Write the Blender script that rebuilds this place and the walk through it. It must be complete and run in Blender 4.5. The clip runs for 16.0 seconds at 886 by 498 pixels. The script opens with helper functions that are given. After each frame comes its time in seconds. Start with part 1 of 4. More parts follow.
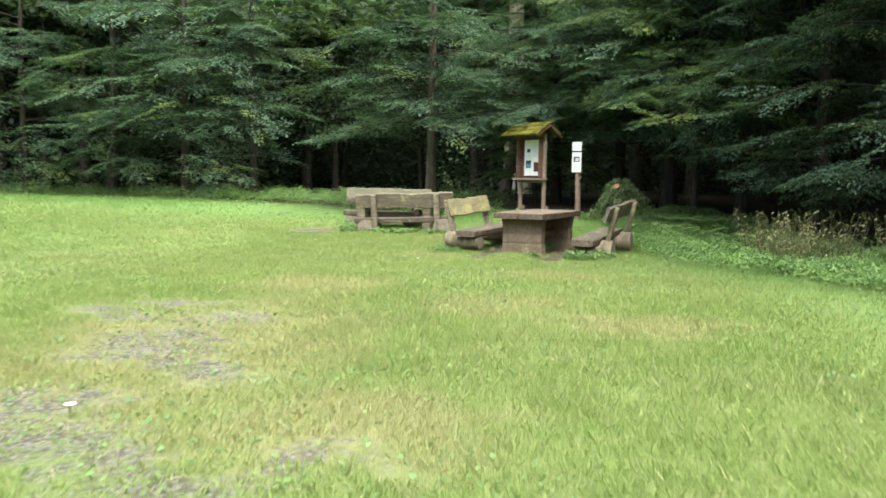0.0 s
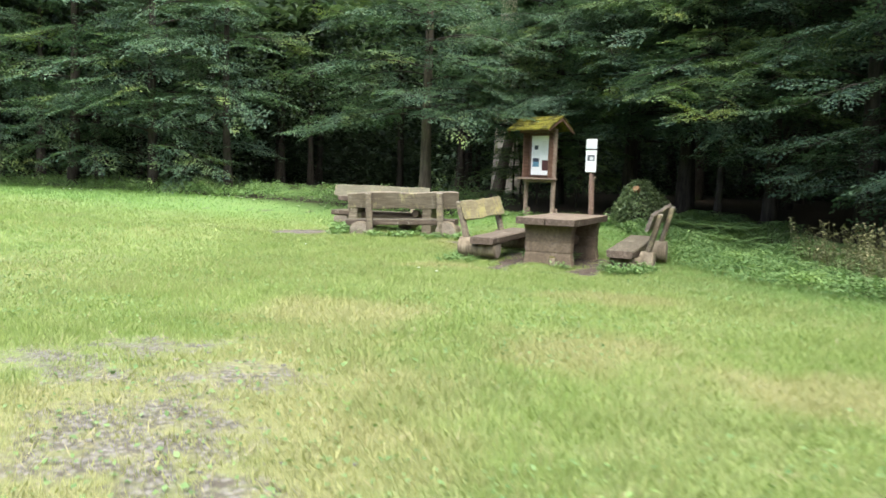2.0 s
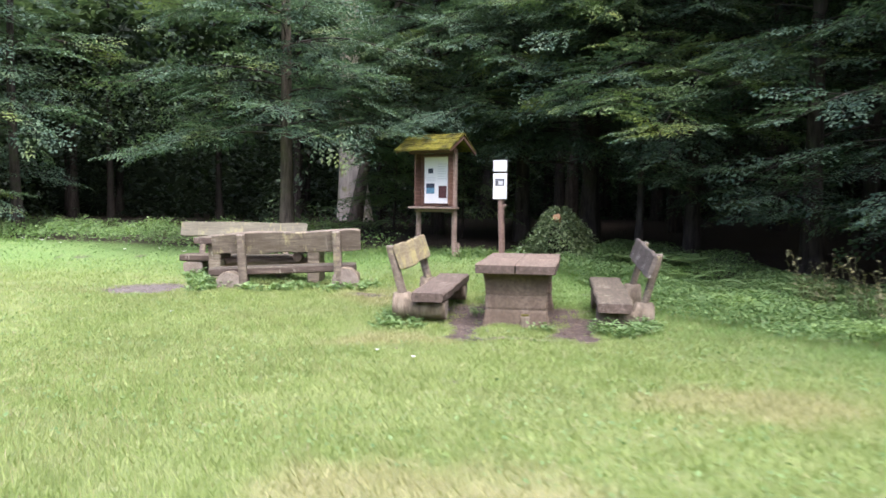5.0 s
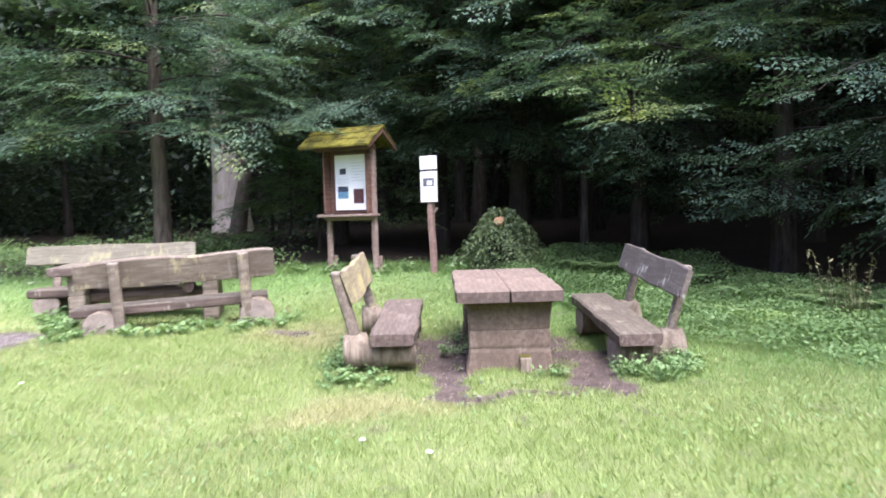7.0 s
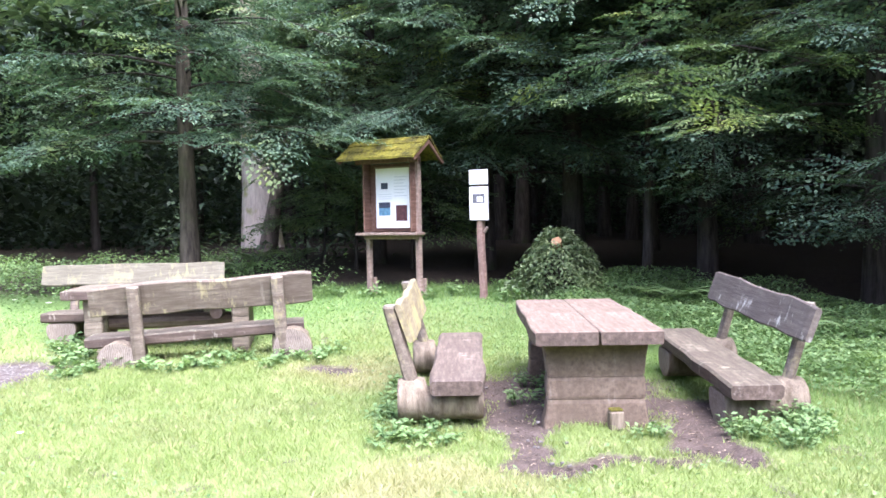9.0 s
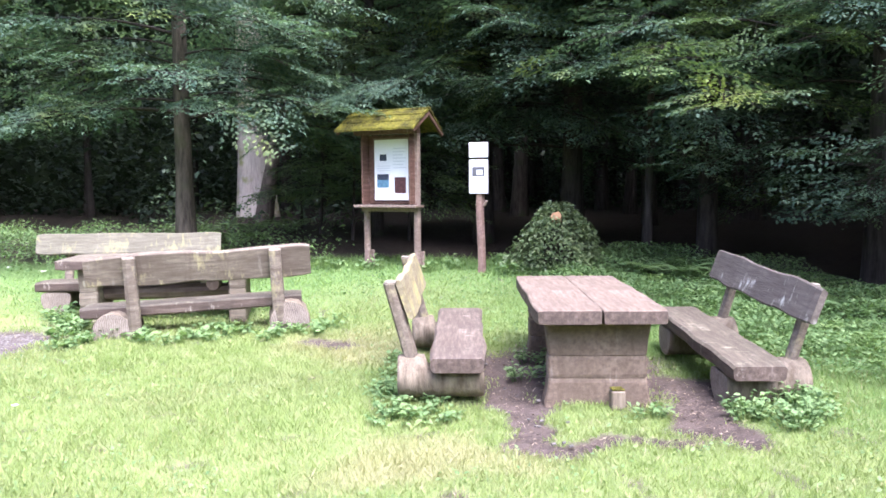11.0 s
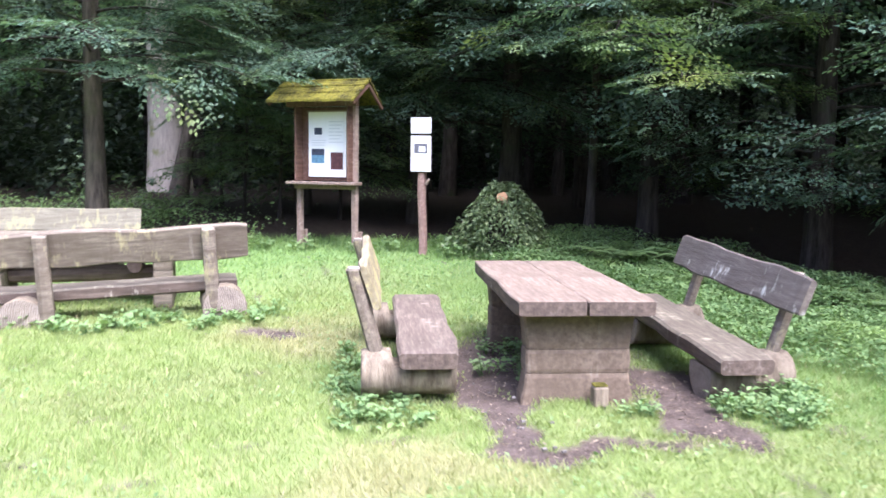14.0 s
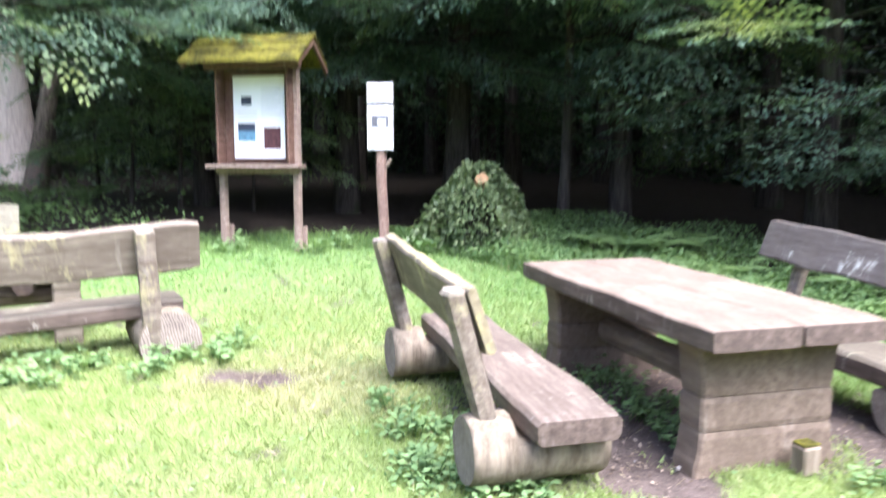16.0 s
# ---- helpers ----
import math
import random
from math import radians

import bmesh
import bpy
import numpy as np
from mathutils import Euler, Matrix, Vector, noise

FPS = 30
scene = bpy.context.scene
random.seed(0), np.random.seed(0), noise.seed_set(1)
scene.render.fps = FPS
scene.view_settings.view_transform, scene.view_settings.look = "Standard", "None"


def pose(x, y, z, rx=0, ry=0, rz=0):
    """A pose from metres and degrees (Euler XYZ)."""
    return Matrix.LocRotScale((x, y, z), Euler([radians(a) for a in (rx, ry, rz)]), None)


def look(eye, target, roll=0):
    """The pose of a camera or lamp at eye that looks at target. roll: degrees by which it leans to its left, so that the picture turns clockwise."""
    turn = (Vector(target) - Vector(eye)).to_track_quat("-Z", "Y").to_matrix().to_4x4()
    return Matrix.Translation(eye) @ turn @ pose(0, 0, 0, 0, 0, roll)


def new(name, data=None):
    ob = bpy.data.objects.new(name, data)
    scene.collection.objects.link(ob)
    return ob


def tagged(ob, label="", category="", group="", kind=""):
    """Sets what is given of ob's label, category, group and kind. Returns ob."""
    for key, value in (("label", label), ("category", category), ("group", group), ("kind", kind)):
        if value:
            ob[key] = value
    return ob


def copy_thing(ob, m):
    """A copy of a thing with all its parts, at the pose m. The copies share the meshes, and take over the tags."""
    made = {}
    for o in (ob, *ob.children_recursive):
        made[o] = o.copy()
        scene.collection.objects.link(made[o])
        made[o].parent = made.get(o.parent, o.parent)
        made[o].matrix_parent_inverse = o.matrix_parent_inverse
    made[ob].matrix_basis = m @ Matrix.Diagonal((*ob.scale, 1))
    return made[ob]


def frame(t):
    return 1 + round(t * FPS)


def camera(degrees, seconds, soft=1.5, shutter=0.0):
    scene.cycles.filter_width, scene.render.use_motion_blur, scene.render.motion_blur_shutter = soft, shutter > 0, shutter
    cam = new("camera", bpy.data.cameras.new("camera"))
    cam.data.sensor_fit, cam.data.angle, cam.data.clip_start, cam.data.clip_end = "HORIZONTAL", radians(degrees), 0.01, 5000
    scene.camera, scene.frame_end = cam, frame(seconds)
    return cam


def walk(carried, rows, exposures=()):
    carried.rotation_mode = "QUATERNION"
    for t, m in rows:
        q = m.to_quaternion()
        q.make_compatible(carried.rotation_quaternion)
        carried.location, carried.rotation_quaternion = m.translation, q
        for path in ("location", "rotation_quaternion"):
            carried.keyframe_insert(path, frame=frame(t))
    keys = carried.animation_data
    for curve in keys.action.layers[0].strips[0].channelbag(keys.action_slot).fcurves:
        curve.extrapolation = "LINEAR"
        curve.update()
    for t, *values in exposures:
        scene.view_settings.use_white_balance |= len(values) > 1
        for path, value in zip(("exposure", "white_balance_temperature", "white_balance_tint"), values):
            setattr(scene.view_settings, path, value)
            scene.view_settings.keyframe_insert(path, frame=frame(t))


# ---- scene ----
cam = camera(58.2, 16.0, soft=1.6, shutter=0.7)
PATH = [
    (0, (1.145, -2.273, 1.405), (1.099, -0.282, 1.227), 0.9),
    (0.5, (0.99, -1.806, 1.425), (0.994, 0.187, 1.261), 2.2),
    (1, (0.8, -1.282, 1.394), (0.817, 0.711, 1.235), 1.8),
    (1.5, (0.548, -0.779, 1.398), (0.503, 1.216, 1.258), 3.4),
    (2, (0.317, -0.292, 1.405), (0.356, 1.7, 1.221), 2.0),
    (2.5, (0.083, 0.227, 1.439), (0.028, 2.219, 1.261), 2.2),
    (3, (-0.157, 0.713, 1.465), (-0.049, 2.706, 1.335), 2.4),
    (5.5, (-1.403, 4.077, 1.573), (-0.864, 5.998, 1.45), 0.4),
    (6, (-1.48, 4.817, 1.592), (-0.926, 6.735, 1.463), 1.0),
    (6.5, (-1.45, 5.519, 1.597), (-0.703, 7.368, 1.441), 1.0),
    (7, (-1.43, 6.109, 1.62), (-0.584, 7.917, 1.498), -1.7),
    (7.5, (-1.313, 6.601, 1.586), (-0.384, 8.371, 1.505), -0.1),
    (8, (-1.281, 7.033, 1.641), (-0.369, 8.811, 1.546), -0.7),
    (8.5, (-1.247, 7.288, 1.622), (-0.449, 9.117, 1.499), -0.7),
    (9, (-1.275, 7.342, 1.681), (-0.486, 9.178, 1.597), -1.2),
    (11.5, (-1.29, 7.468, 1.719), (-0.482, 9.288, 1.536), 0.0),
    (12, (-1.273, 7.472, 1.716), (-0.443, 9.28, 1.514), -0.1),
    (12.5, (-1.27, 7.492, 1.715), (-0.461, 9.31, 1.512), 0.3),
    (13, (-1.257, 7.545, 1.7), (-0.532, 9.399, 1.515), 1.2),
    (13.5, (-1.384, 7.79, 1.647), (-0.494, 9.571, 1.453), 2.1),
    (14, (-1.434, 8.189, 1.705), (-0.436, 9.909, 1.494), 0.8),
    (14.5, (-1.484, 8.767, 1.709), (-0.423, 10.456, 1.558), -0.5),
    (15, (-1.566, 9.408, 1.691), (-0.361, 10.998, 1.548), 0.2),
    (15.5, (-1.737, 10.036, 1.694), (-0.452, 11.563, 1.57), -1.2),
    (16, (-1.484, 10.712, 1.585), (-0.196, 12.22, 1.341), 0.0),
]
EXPOSURES = [(0, 1.63, 6900, -2), (3, 1.68, 6450, 10), (5.5, 1.76, 6150, 23), (7, 2.06, 5950, 25), (9, 2.42, 5800, 25), (12.5, 2.28, 5800, 26), (14.5, 2.38, 5800, 23), (16, 2.66, 5850, 19)]
walk(cam, [(t, look(eye, target, roll)) for t, eye, target, roll in PATH], EXPOSURES)

# ---- world and sun: bright overcast above a clearing ----
world = bpy.data.worlds.new("overcast_sky")
scene.world = world
world.use_nodes = True
sky = world.node_tree.nodes.new("ShaderNodeTexSky")
sky.sky_type, sky.sun_disc = "NISHITA", False
sky.sun_elevation, sky.sun_rotation = radians(61), radians(178)
sky.dust_density, sky.air_density = 4.0, 1.0
background = world.node_tree.nodes["Background"]
world.node_tree.links.new(sky.outputs[0], background.inputs[0])
background.inputs[1].default_value = 0.15
sun = new("sun", bpy.data.lights.new("sun", "SUN"))
sun.data.energy, sun.data.angle, sun.data.color = 2.6, radians(50), (0.97, 1.0, 0.97)
sun.matrix_world = look((0, 0, 40), (-1, 22, 0))


# ---- materials ----
class Nodes:
    """A small helper to write node trees in few lines."""

    def __init__(self, name):
        self.mat = bpy.data.materials.new(name)
        self.mat.use_nodes = True
        self.tree = self.mat.node_tree
        self.bsdf = self.tree.nodes["Principled BSDF"]
        self.out = self.tree.nodes["Material Output"]
        self.where = self.add("ShaderNodeTexCoord").outputs["Object"]

    def add(self, kind, **values):
        node = self.tree.nodes.new(kind)
        for key, value in values.items():
            node.inputs[key.replace("_", " ")].default_value = value
        return node

    def join(self, a, b):
        self.tree.links.new(a, b)

    def noise(self, scale, detail=4.0, rough=0.55, stretch=None):
        node = self.add("ShaderNodeTexNoise", Scale=scale, Detail=detail, Roughness=rough)
        at = self.where
        if stretch:
            m = self.add("ShaderNodeMapping", Scale=stretch)
            self.join(at, m.inputs["Vector"])
            at = m.outputs[0]
        self.join(at, node.inputs["Vector"])
        return node.outputs["Fac"]

    def ramp(self, fac, stops):
        node = self.add("ShaderNodeValToRGB")
        els = node.color_ramp.elements
        while len(els) < len(stops):
            els.new(0.5)
        for el, (p, c) in zip(els, stops):
            el.position, el.color = p, (*c, 1) if len(c) == 3 else c
        self.join(fac, node.inputs[0])
        return node.outputs[0]

    def mix(self, fac, a, b, how="MIX"):
        node = self.tree.nodes.new("ShaderNodeMixRGB")
        node.blend_type = how
        for value, socket in zip((fac, a, b), node.inputs):
            if isinstance(value, (int, float)):
                socket.default_value = value
            elif isinstance(value, tuple):
                socket.default_value = (*value, 1)
            else:
                self.join(value, socket)
        return node.outputs[0]

    def attribute(self, name):
        node = self.tree.nodes.new("ShaderNodeAttribute")
        node.attribute_name = name
        return node.outputs["Fac"]

    def random(self):
        return self.tree.nodes.new("ShaderNodeObjectInfo").outputs["Random"]

    def bump(self, height, strength=0.4, distance=0.01):
        node = self.add("ShaderNodeBump", Strength=strength, Distance=distance)
        self.join(height, node.inputs["Height"])
        self.join(node.outputs[0], self.bsdf.inputs["Normal"])

    def finish(self, colour, rough=0.7, spec=0.3, metal=0.0):
        if isinstance(colour, tuple):
            self.bsdf.inputs["Base Color"].default_value = (*colour, 1)
        else:
            self.join(colour, self.bsdf.inputs["Base Color"])
        self.bsdf.inputs["Roughness"].default_value = rough
        self.bsdf.inputs["Specular IOR Level"].default_value = spec
        self.bsdf.inputs["Metallic"].default_value = metal
        return self.mat


BLACK, WHITE = (0, 0, 0), (1, 1, 1)


def leaf_material(name, dark, light, accent, through_it=0.3, rough=0.45, spec=0.4, patch=0.55, more=0.0):
    n = Nodes(name)
    col = n.mix(n.attribute("tint"), dark, light)
    col = n.mix(n.ramp(n.noise(patch, 3), [(0.54 - more, BLACK), (0.70 - more, WHITE)]), col, accent)
    n.finish(col, rough, spec)
    thin = n.tree.nodes.new("ShaderNodeBsdfTranslucent")
    n.join(n.mix(1.0, col, (0.92, 1.0, 0.55), "MULTIPLY"), thin.inputs[0])
    both = n.tree.nodes.new("ShaderNodeMixShader")
    both.inputs[0].default_value = through_it
    n.join(n.bsdf.outputs[0], both.inputs[1])
    n.join(thin.outputs[0], both.inputs[2])
    n.join(both.outputs[0], n.out.inputs[0])
    return n.mat


M_LEAF = leaf_material("hornbeam_leaf", (0.053, 0.1, 0.076), (0.135, 0.2, 0.128), (0.215, 0.262, 0.08), 0.38, 0.55, 0.25, 0.5, -0.03)
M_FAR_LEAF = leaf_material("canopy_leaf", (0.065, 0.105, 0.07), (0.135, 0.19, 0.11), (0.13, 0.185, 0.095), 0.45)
# darker copy of the canopy leaf: deep-wood shade is put into its colour
M_SHADE_LEAF = leaf_material("shade_darkened_leaf", (0.022, 0.038, 0.025), (0.045, 0.07, 0.04), (0.05, 0.078, 0.04), 0.4)
M_HERB = leaf_material("herb_leaf", (0.11, 0.195, 0.075), (0.22, 0.325, 0.14), (0.22, 0.32, 0.105), 0.36, 0.55, 0.25, 1.3)
M_IVY = leaf_material("ivy_leaf", (0.08, 0.125, 0.05), (0.27, 0.33, 0.175), (0.15, 0.21, 0.085), 0.3, 0.4, 0.45)
M_YOUNG = leaf_material("young_hornbeam_leaf", (0.085, 0.14, 0.06), (0.18, 0.25, 0.115), (0.3, 0.34, 0.09), 0.4, 0.5, 0.3, 0.9, -0.05)
M_BENT = leaf_material("dead_grass", (0.24, 0.21, 0.12), (0.36, 0.33, 0.2), (0.32, 0.28, 0.18), 0.2, 0.7, 0.2)
M_STEM = leaf_material("reddish_grass_stem", (0.3, 0.26, 0.13), (0.42, 0.36, 0.2), (0.38, 0.35, 0.17), 0.45, 0.7, 0.2)
M_LITTER = leaf_material("dead_leaf_crumbs", (0.06, 0.042, 0.032), (0.36, 0.29, 0.22), (0.15, 0.11, 0.08), 0.1, 0.8, 0.2, 3.0)
M_STRAW = leaf_material("dry_stalk", (0.11, 0.115, 0.055), (0.25, 0.235, 0.13), (0.17, 0.17, 0.085), 0.2, 0.7, 0.2)


def meadow_colour(n):
    """The lawn's own colour: lime, olive, dry tan and lush green patches that grass and soil share."""
    col = n.ramp(n.noise(0.75, 6, 0.68), [(0.34, (0.205, 0.268, 0.09)), (0.52, (0.245, 0.303, 0.114)), (0.68, (0.28, 0.325, 0.14))])
    fine = n.noise(5.0, 6, 0.72)
    col = n.mix(n.ramp(fine, [(0.52, BLACK), (0.68, (0.6, 0.6, 0.6))]), col, (0.335, 0.35, 0.19))
    col = n.mix(n.ramp(fine, [(0.34, (0.65, 0.65, 0.65)), (0.47, BLACK)]), col, (0.175, 0.245, 0.072))
    olive = n.ramp(n.noise(0.33, 4, 0.6), [(0.5, BLACK), (0.66, (0.6, 0.6, 0.6))])
    col = n.mix(olive, col, (0.24, 0.262, 0.122))
    dry = n.ramp(n.mix(0.6, n.attribute("dry"), n.noise(1.9, 6, 0.72)), [(0.42, BLACK), (0.7, (0.6, 0.6, 0.6))])
    col = n.mix(dry, col, (0.37, 0.325, 0.19))
    lush = n.ramp(n.mix(0.45, n.attribute("lush"), n.noise(1.1, 5, 0.65)), [(0.42, BLACK), (0.78, (0.75, 0.75, 0.75))])
    return n.mix(lush, col, (0.175, 0.3, 0.1))


def grass_material():
    n = Nodes("meadow_grass")
    col = meadow_colour(n)
    col = n.mix(1.0, col, n.ramp(n.attribute("tint"), [(0.0, (0.88, 0.93, 0.85)), (0.6, (1.1, 1.12, 1.12)), (1.0, (1.3, 1.27, 1.28))]), "MULTIPLY")
    n.finish(col, 0.6, 0.2)
    thin = n.tree.nodes.new("ShaderNodeBsdfTranslucent")
    n.join(n.mix(1.0, col, (0.95, 1.0, 0.6), "MULTIPLY"), thin.inputs[0])
    both = n.tree.nodes.new("ShaderNodeMixShader")
    both.inputs[0].default_value = 0.42
    n.join(n.bsdf.outputs[0], both.inputs[1])
    n.join(thin.outputs[0], both.inputs[2])
    n.join(both.outputs[0], n.out.inputs[0])
    return n.mat


M_GRASS = grass_material()


def ground_material():
    n = Nodes("meadow_ground")
    fleck = n.noise(70, 6, 0.8)
    grass = n.mix(1.0, meadow_colour(n), n.ramp(fleck, [(0.34, (0.5, 0.52, 0.45)), (0.52, (0.7, 0.72, 0.66)), (0.68, (0.92, 0.9, 0.86))]), "MULTIPLY")
    thatch = n.ramp(n.noise(5.5, 6, 0.75), [(0.58, BLACK), (0.74, (0.45, 0.45, 0.45))])
    grass = n.mix(thatch, grass, n.ramp(fleck, [(0.35, (0.1, 0.085, 0.055)), (0.65, (0.26, 0.225, 0.15))]))
    dirt = n.ramp(n.noise(42, 6, 0.75), [(0.33, (0.03, 0.022, 0.019)), (0.56, (0.078, 0.058, 0.05)), (0.7, (0.15, 0.118, 0.102))])
    dirt = n.mix(n.ramp(n.noise(3.2, 5, 0.7), [(0.42, BLACK), (0.66, (0.75, 0.75, 0.75))]), dirt, n.mix(0.5, dirt, (0.19, 0.15, 0.13)))
    crumbs = n.add("ShaderNodeTexVoronoi", Scale=34.0)
    n.join(n.where, crumbs.inputs["Vector"])
    dirt = n.mix(n.ramp(crumbs.outputs["Distance"], [(0.10, (0.8, 0.8, 0.8)), (0.2, BLACK)]), dirt, n.ramp(n.noise(21, 3), [(0.48, (0.05, 0.036, 0.03)), (0.6, (0.3, 0.25, 0.2))]))
    stones = n.add("ShaderNodeTexVoronoi", Scale=28.0)
    n.join(n.where, stones.inputs["Vector"])
    stone = n.ramp(stones.outputs["Distance"], [(0.0, (0.38, 0.36, 0.35)), (0.35, (0.24, 0.225, 0.22)), (0.6, (0.1, 0.088, 0.08))])
    gravel = n.mix(0.7, dirt, stone)
    # brown leaf litter, darkened further so its colour carries the wood's shade
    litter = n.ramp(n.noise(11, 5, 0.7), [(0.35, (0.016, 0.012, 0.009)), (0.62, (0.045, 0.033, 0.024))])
    edge = n.ramp(n.mix(0.5, n.attribute("bare"), n.mix(0.5, n.noise(5, 5, 0.7), n.noise(23, 5, 0.75))), [(0.36, BLACK), (0.62, WHITE)])
    col = n.mix(edge, grass, dirt)
    col = n.mix(n.ramp(n.mix(0.72, n.attribute("gravel"), n.noise(6, 6, 0.75)), [(0.545, BLACK), (0.66, (0.92, 0.92, 0.92))]), col, gravel)
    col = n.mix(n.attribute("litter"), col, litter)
    n.bump(n.noise(48, 6, 0.7), 0.7, 0.025)
    return n.finish(col, 0.9, 0.2)


def wood_material(name, dark, mid, light, lichen=None, amount=0.6, along=(1.0, 1.0, 0.22)):
    """Weathered timber with grain along local y and pale stains."""
    n = Nodes(name)
    k = n.random()
    grain = n.noise(24, 6, 0.7, (1.0, 0.12, 1.0))
    broad = n.noise(3.2, 4, 0.6, (1.0, 0.5, 1.0))
    col = n.ramp(grain, [(0.3, dark), (0.52, mid), (0.72, light)])
    col = n.mix(n.ramp(broad, [(0.38, WHITE), (0.62, BLACK)]), col, n.mix(0.5, col, dark))
    drips = n.noise(8, 5, 0.7, along)
    col = n.mix(n.ramp(drips, [(0.32, (0.5, 0.5, 0.5)), (0.45, BLACK)]), col, dark)
    col = n.mix(n.ramp(drips, [(0.60, BLACK), (0.72, (0.32, 0.32, 0.32))]), col, (0.46, 0.42, 0.38))
    if lichen:
        spots = n.mix(0.5, n.noise(2.4, 4), n.noise(13, 5, 0.7, (0.4, 1, 0.4)))
        col = n.mix(n.ramp(spots, [(0.66 - 0.3 * amount, BLACK), (0.74 - 0.3 * amount, (0.85, 0.85, 0.85))]), col, lichen)
        cracks = n.noise(38, 4, 0.6, (1.0, 0.04, 1.0))
        col = n.mix(n.ramp(cracks, [(0.3, (0.8, 0.8, 0.8)), (0.37, BLACK)]), col, n.mix(0.75, col, dark))
    col = n.mix(1.0, col, n.ramp(k, [(0.0, (0.84, 0.84, 0.84)), (1.0, (1.0, 1.0, 1.0))]), "MULTIPLY")
    n.bump(grain, 0.55, 0.012)
    return n.finish(col, 0.72, 0.3)


M_TABLE = wood_material("weathered_table_wood", (0.115, 0.082, 0.063), (0.230, 0.177, 0.138), (0.350, 0.288, 0.228))
M_TRESTLE = wood_material("brown_trestle_wood", (0.095, 0.069, 0.051), (0.170, 0.127, 0.094), (0.235, 0.180, 0.137))
M_OLD_TABLE = wood_material("grey_brown_table_wood", (0.085, 0.070, 0.052), (0.180, 0.152, 0.113), (0.300, 0.266, 0.200), (0.400, 0.381, 0.279), 0.35)
M_BENCH = wood_material("weathered_bench_wood", (0.085, 0.066, 0.05), (0.165, 0.134, 0.105), (0.27, 0.228, 0.183), (0.34, 0.3, 0.17), 0.42, (0.16, 1.0, 1.0))
M_SEAT = wood_material("worn_seat_wood", (0.070, 0.052, 0.041), (0.150, 0.116, 0.095), (0.270, 0.227, 0.186), (0.400, 0.371, 0.307), 0.3)
M_OLD_SEAT = wood_material("grey_seat_wood", (0.062, 0.050, 0.037), (0.130, 0.108, 0.081), (0.230, 0.199, 0.151), (0.330, 0.319, 0.233), 0.35)
M_EDGE = wood_material("dark_plank_edge", (0.055, 0.039, 0.032), (0.125, 0.092, 0.075), (0.21, 0.165, 0.138), (0.45, 0.41, 0.35), 0.28, (1.0, 1.0, 0.16))
M_LICHEN = wood_material("lichen_covered_wood", (0.15, 0.122, 0.078), (0.29, 0.25, 0.16), (0.42, 0.38, 0.27), (0.42, 0.37, 0.15), 0.55, (0.16, 1.0, 1.0))
M_PALE = wood_material("pale_lichen_wood", (0.085, 0.078, 0.055), (0.15, 0.138, 0.1), (0.225, 0.207, 0.155), (0.24, 0.222, 0.115), 0.48, (0.16, 1.0, 1.0))
M_GREY = wood_material("grey_white_lichen_wood", (0.075, 0.061, 0.053), (0.135, 0.113, 0.098), (0.21, 0.181, 0.16), (0.56, 0.56, 0.5), 0.36, (0.16, 1.0, 1.0))
M_BOARD = wood_material("brown_stained_wood", (0.07, 0.036, 0.026), (0.14, 0.078, 0.058), (0.22, 0.14, 0.11))
M_STAKE = wood_material("reddish_debarked_stake", (0.14, 0.085, 0.07), (0.26, 0.17, 0.14), (0.38, 0.27, 0.23))
M_POST = wood_material("pale_stripped_post", (0.15, 0.105, 0.085), (0.27, 0.2, 0.165), (0.4, 0.32, 0.27))


def end_grain():
    """Sawn log ends: growth rings, radial cracks and grey weathering."""
    n = Nodes("log_end_grain")
    rings = n.add("ShaderNodeTexWave", Scale=16.0, Distortion=7.0, Detail=3.0)
    rings.wave_type = "RINGS"
    n.join(n.where, rings.inputs["Vector"])
    col = n.ramp(n.mix(0.45, n.noise(9, 5), n.noise(40, 5, 0.7)), [(0.36, (0.085, 0.066, 0.056)), (0.52, (0.19, 0.158, 0.132)), (0.68, (0.32, 0.275, 0.235))])
    col = n.mix(0.4, col, n.ramp(rings.outputs["Fac"], [(0.2, (0.1, 0.078, 0.064)), (0.7, (0.3, 0.26, 0.22))]))
    n.bump(n.noise(30, 5, 0.7), 0.6, 0.01)
    return n.finish(col, 0.85, 0.2)


M_END = end_grain()


def bark(name, dark, light, moss=None):
    n = Nodes(name)
    ridge = n.noise(14, 6, 0.65, (1, 1, 0.18))
    col = n.ramp(ridge, [(0.35, dark), (0.65, light)])
    if moss:
        col = n.mix(n.ramp(n.noise(1.6, 4), [(0.55, BLACK), (0.68, WHITE)]), col, moss)
    n.bump(ridge, 0.8, 0.03)
    return n.finish(col, 0.9, 0.15)


M_BARK = bark("dark_bark", (0.022, 0.018, 0.016), (0.07, 0.059, 0.05), (0.04, 0.05, 0.025))
M_TRUNK = bark("grey_brown_bark", (0.042, 0.035, 0.029), (0.13, 0.108, 0.088), (0.075, 0.082, 0.045))
M_BEECH = bark("pale_beech_bark", (0.44, 0.38, 0.33), (0.62, 0.545, 0.48), (0.3, 0.3, 0.14))
M_LOG = bark("debarked_log", (0.100, 0.079, 0.058), (0.225, 0.185, 0.140))


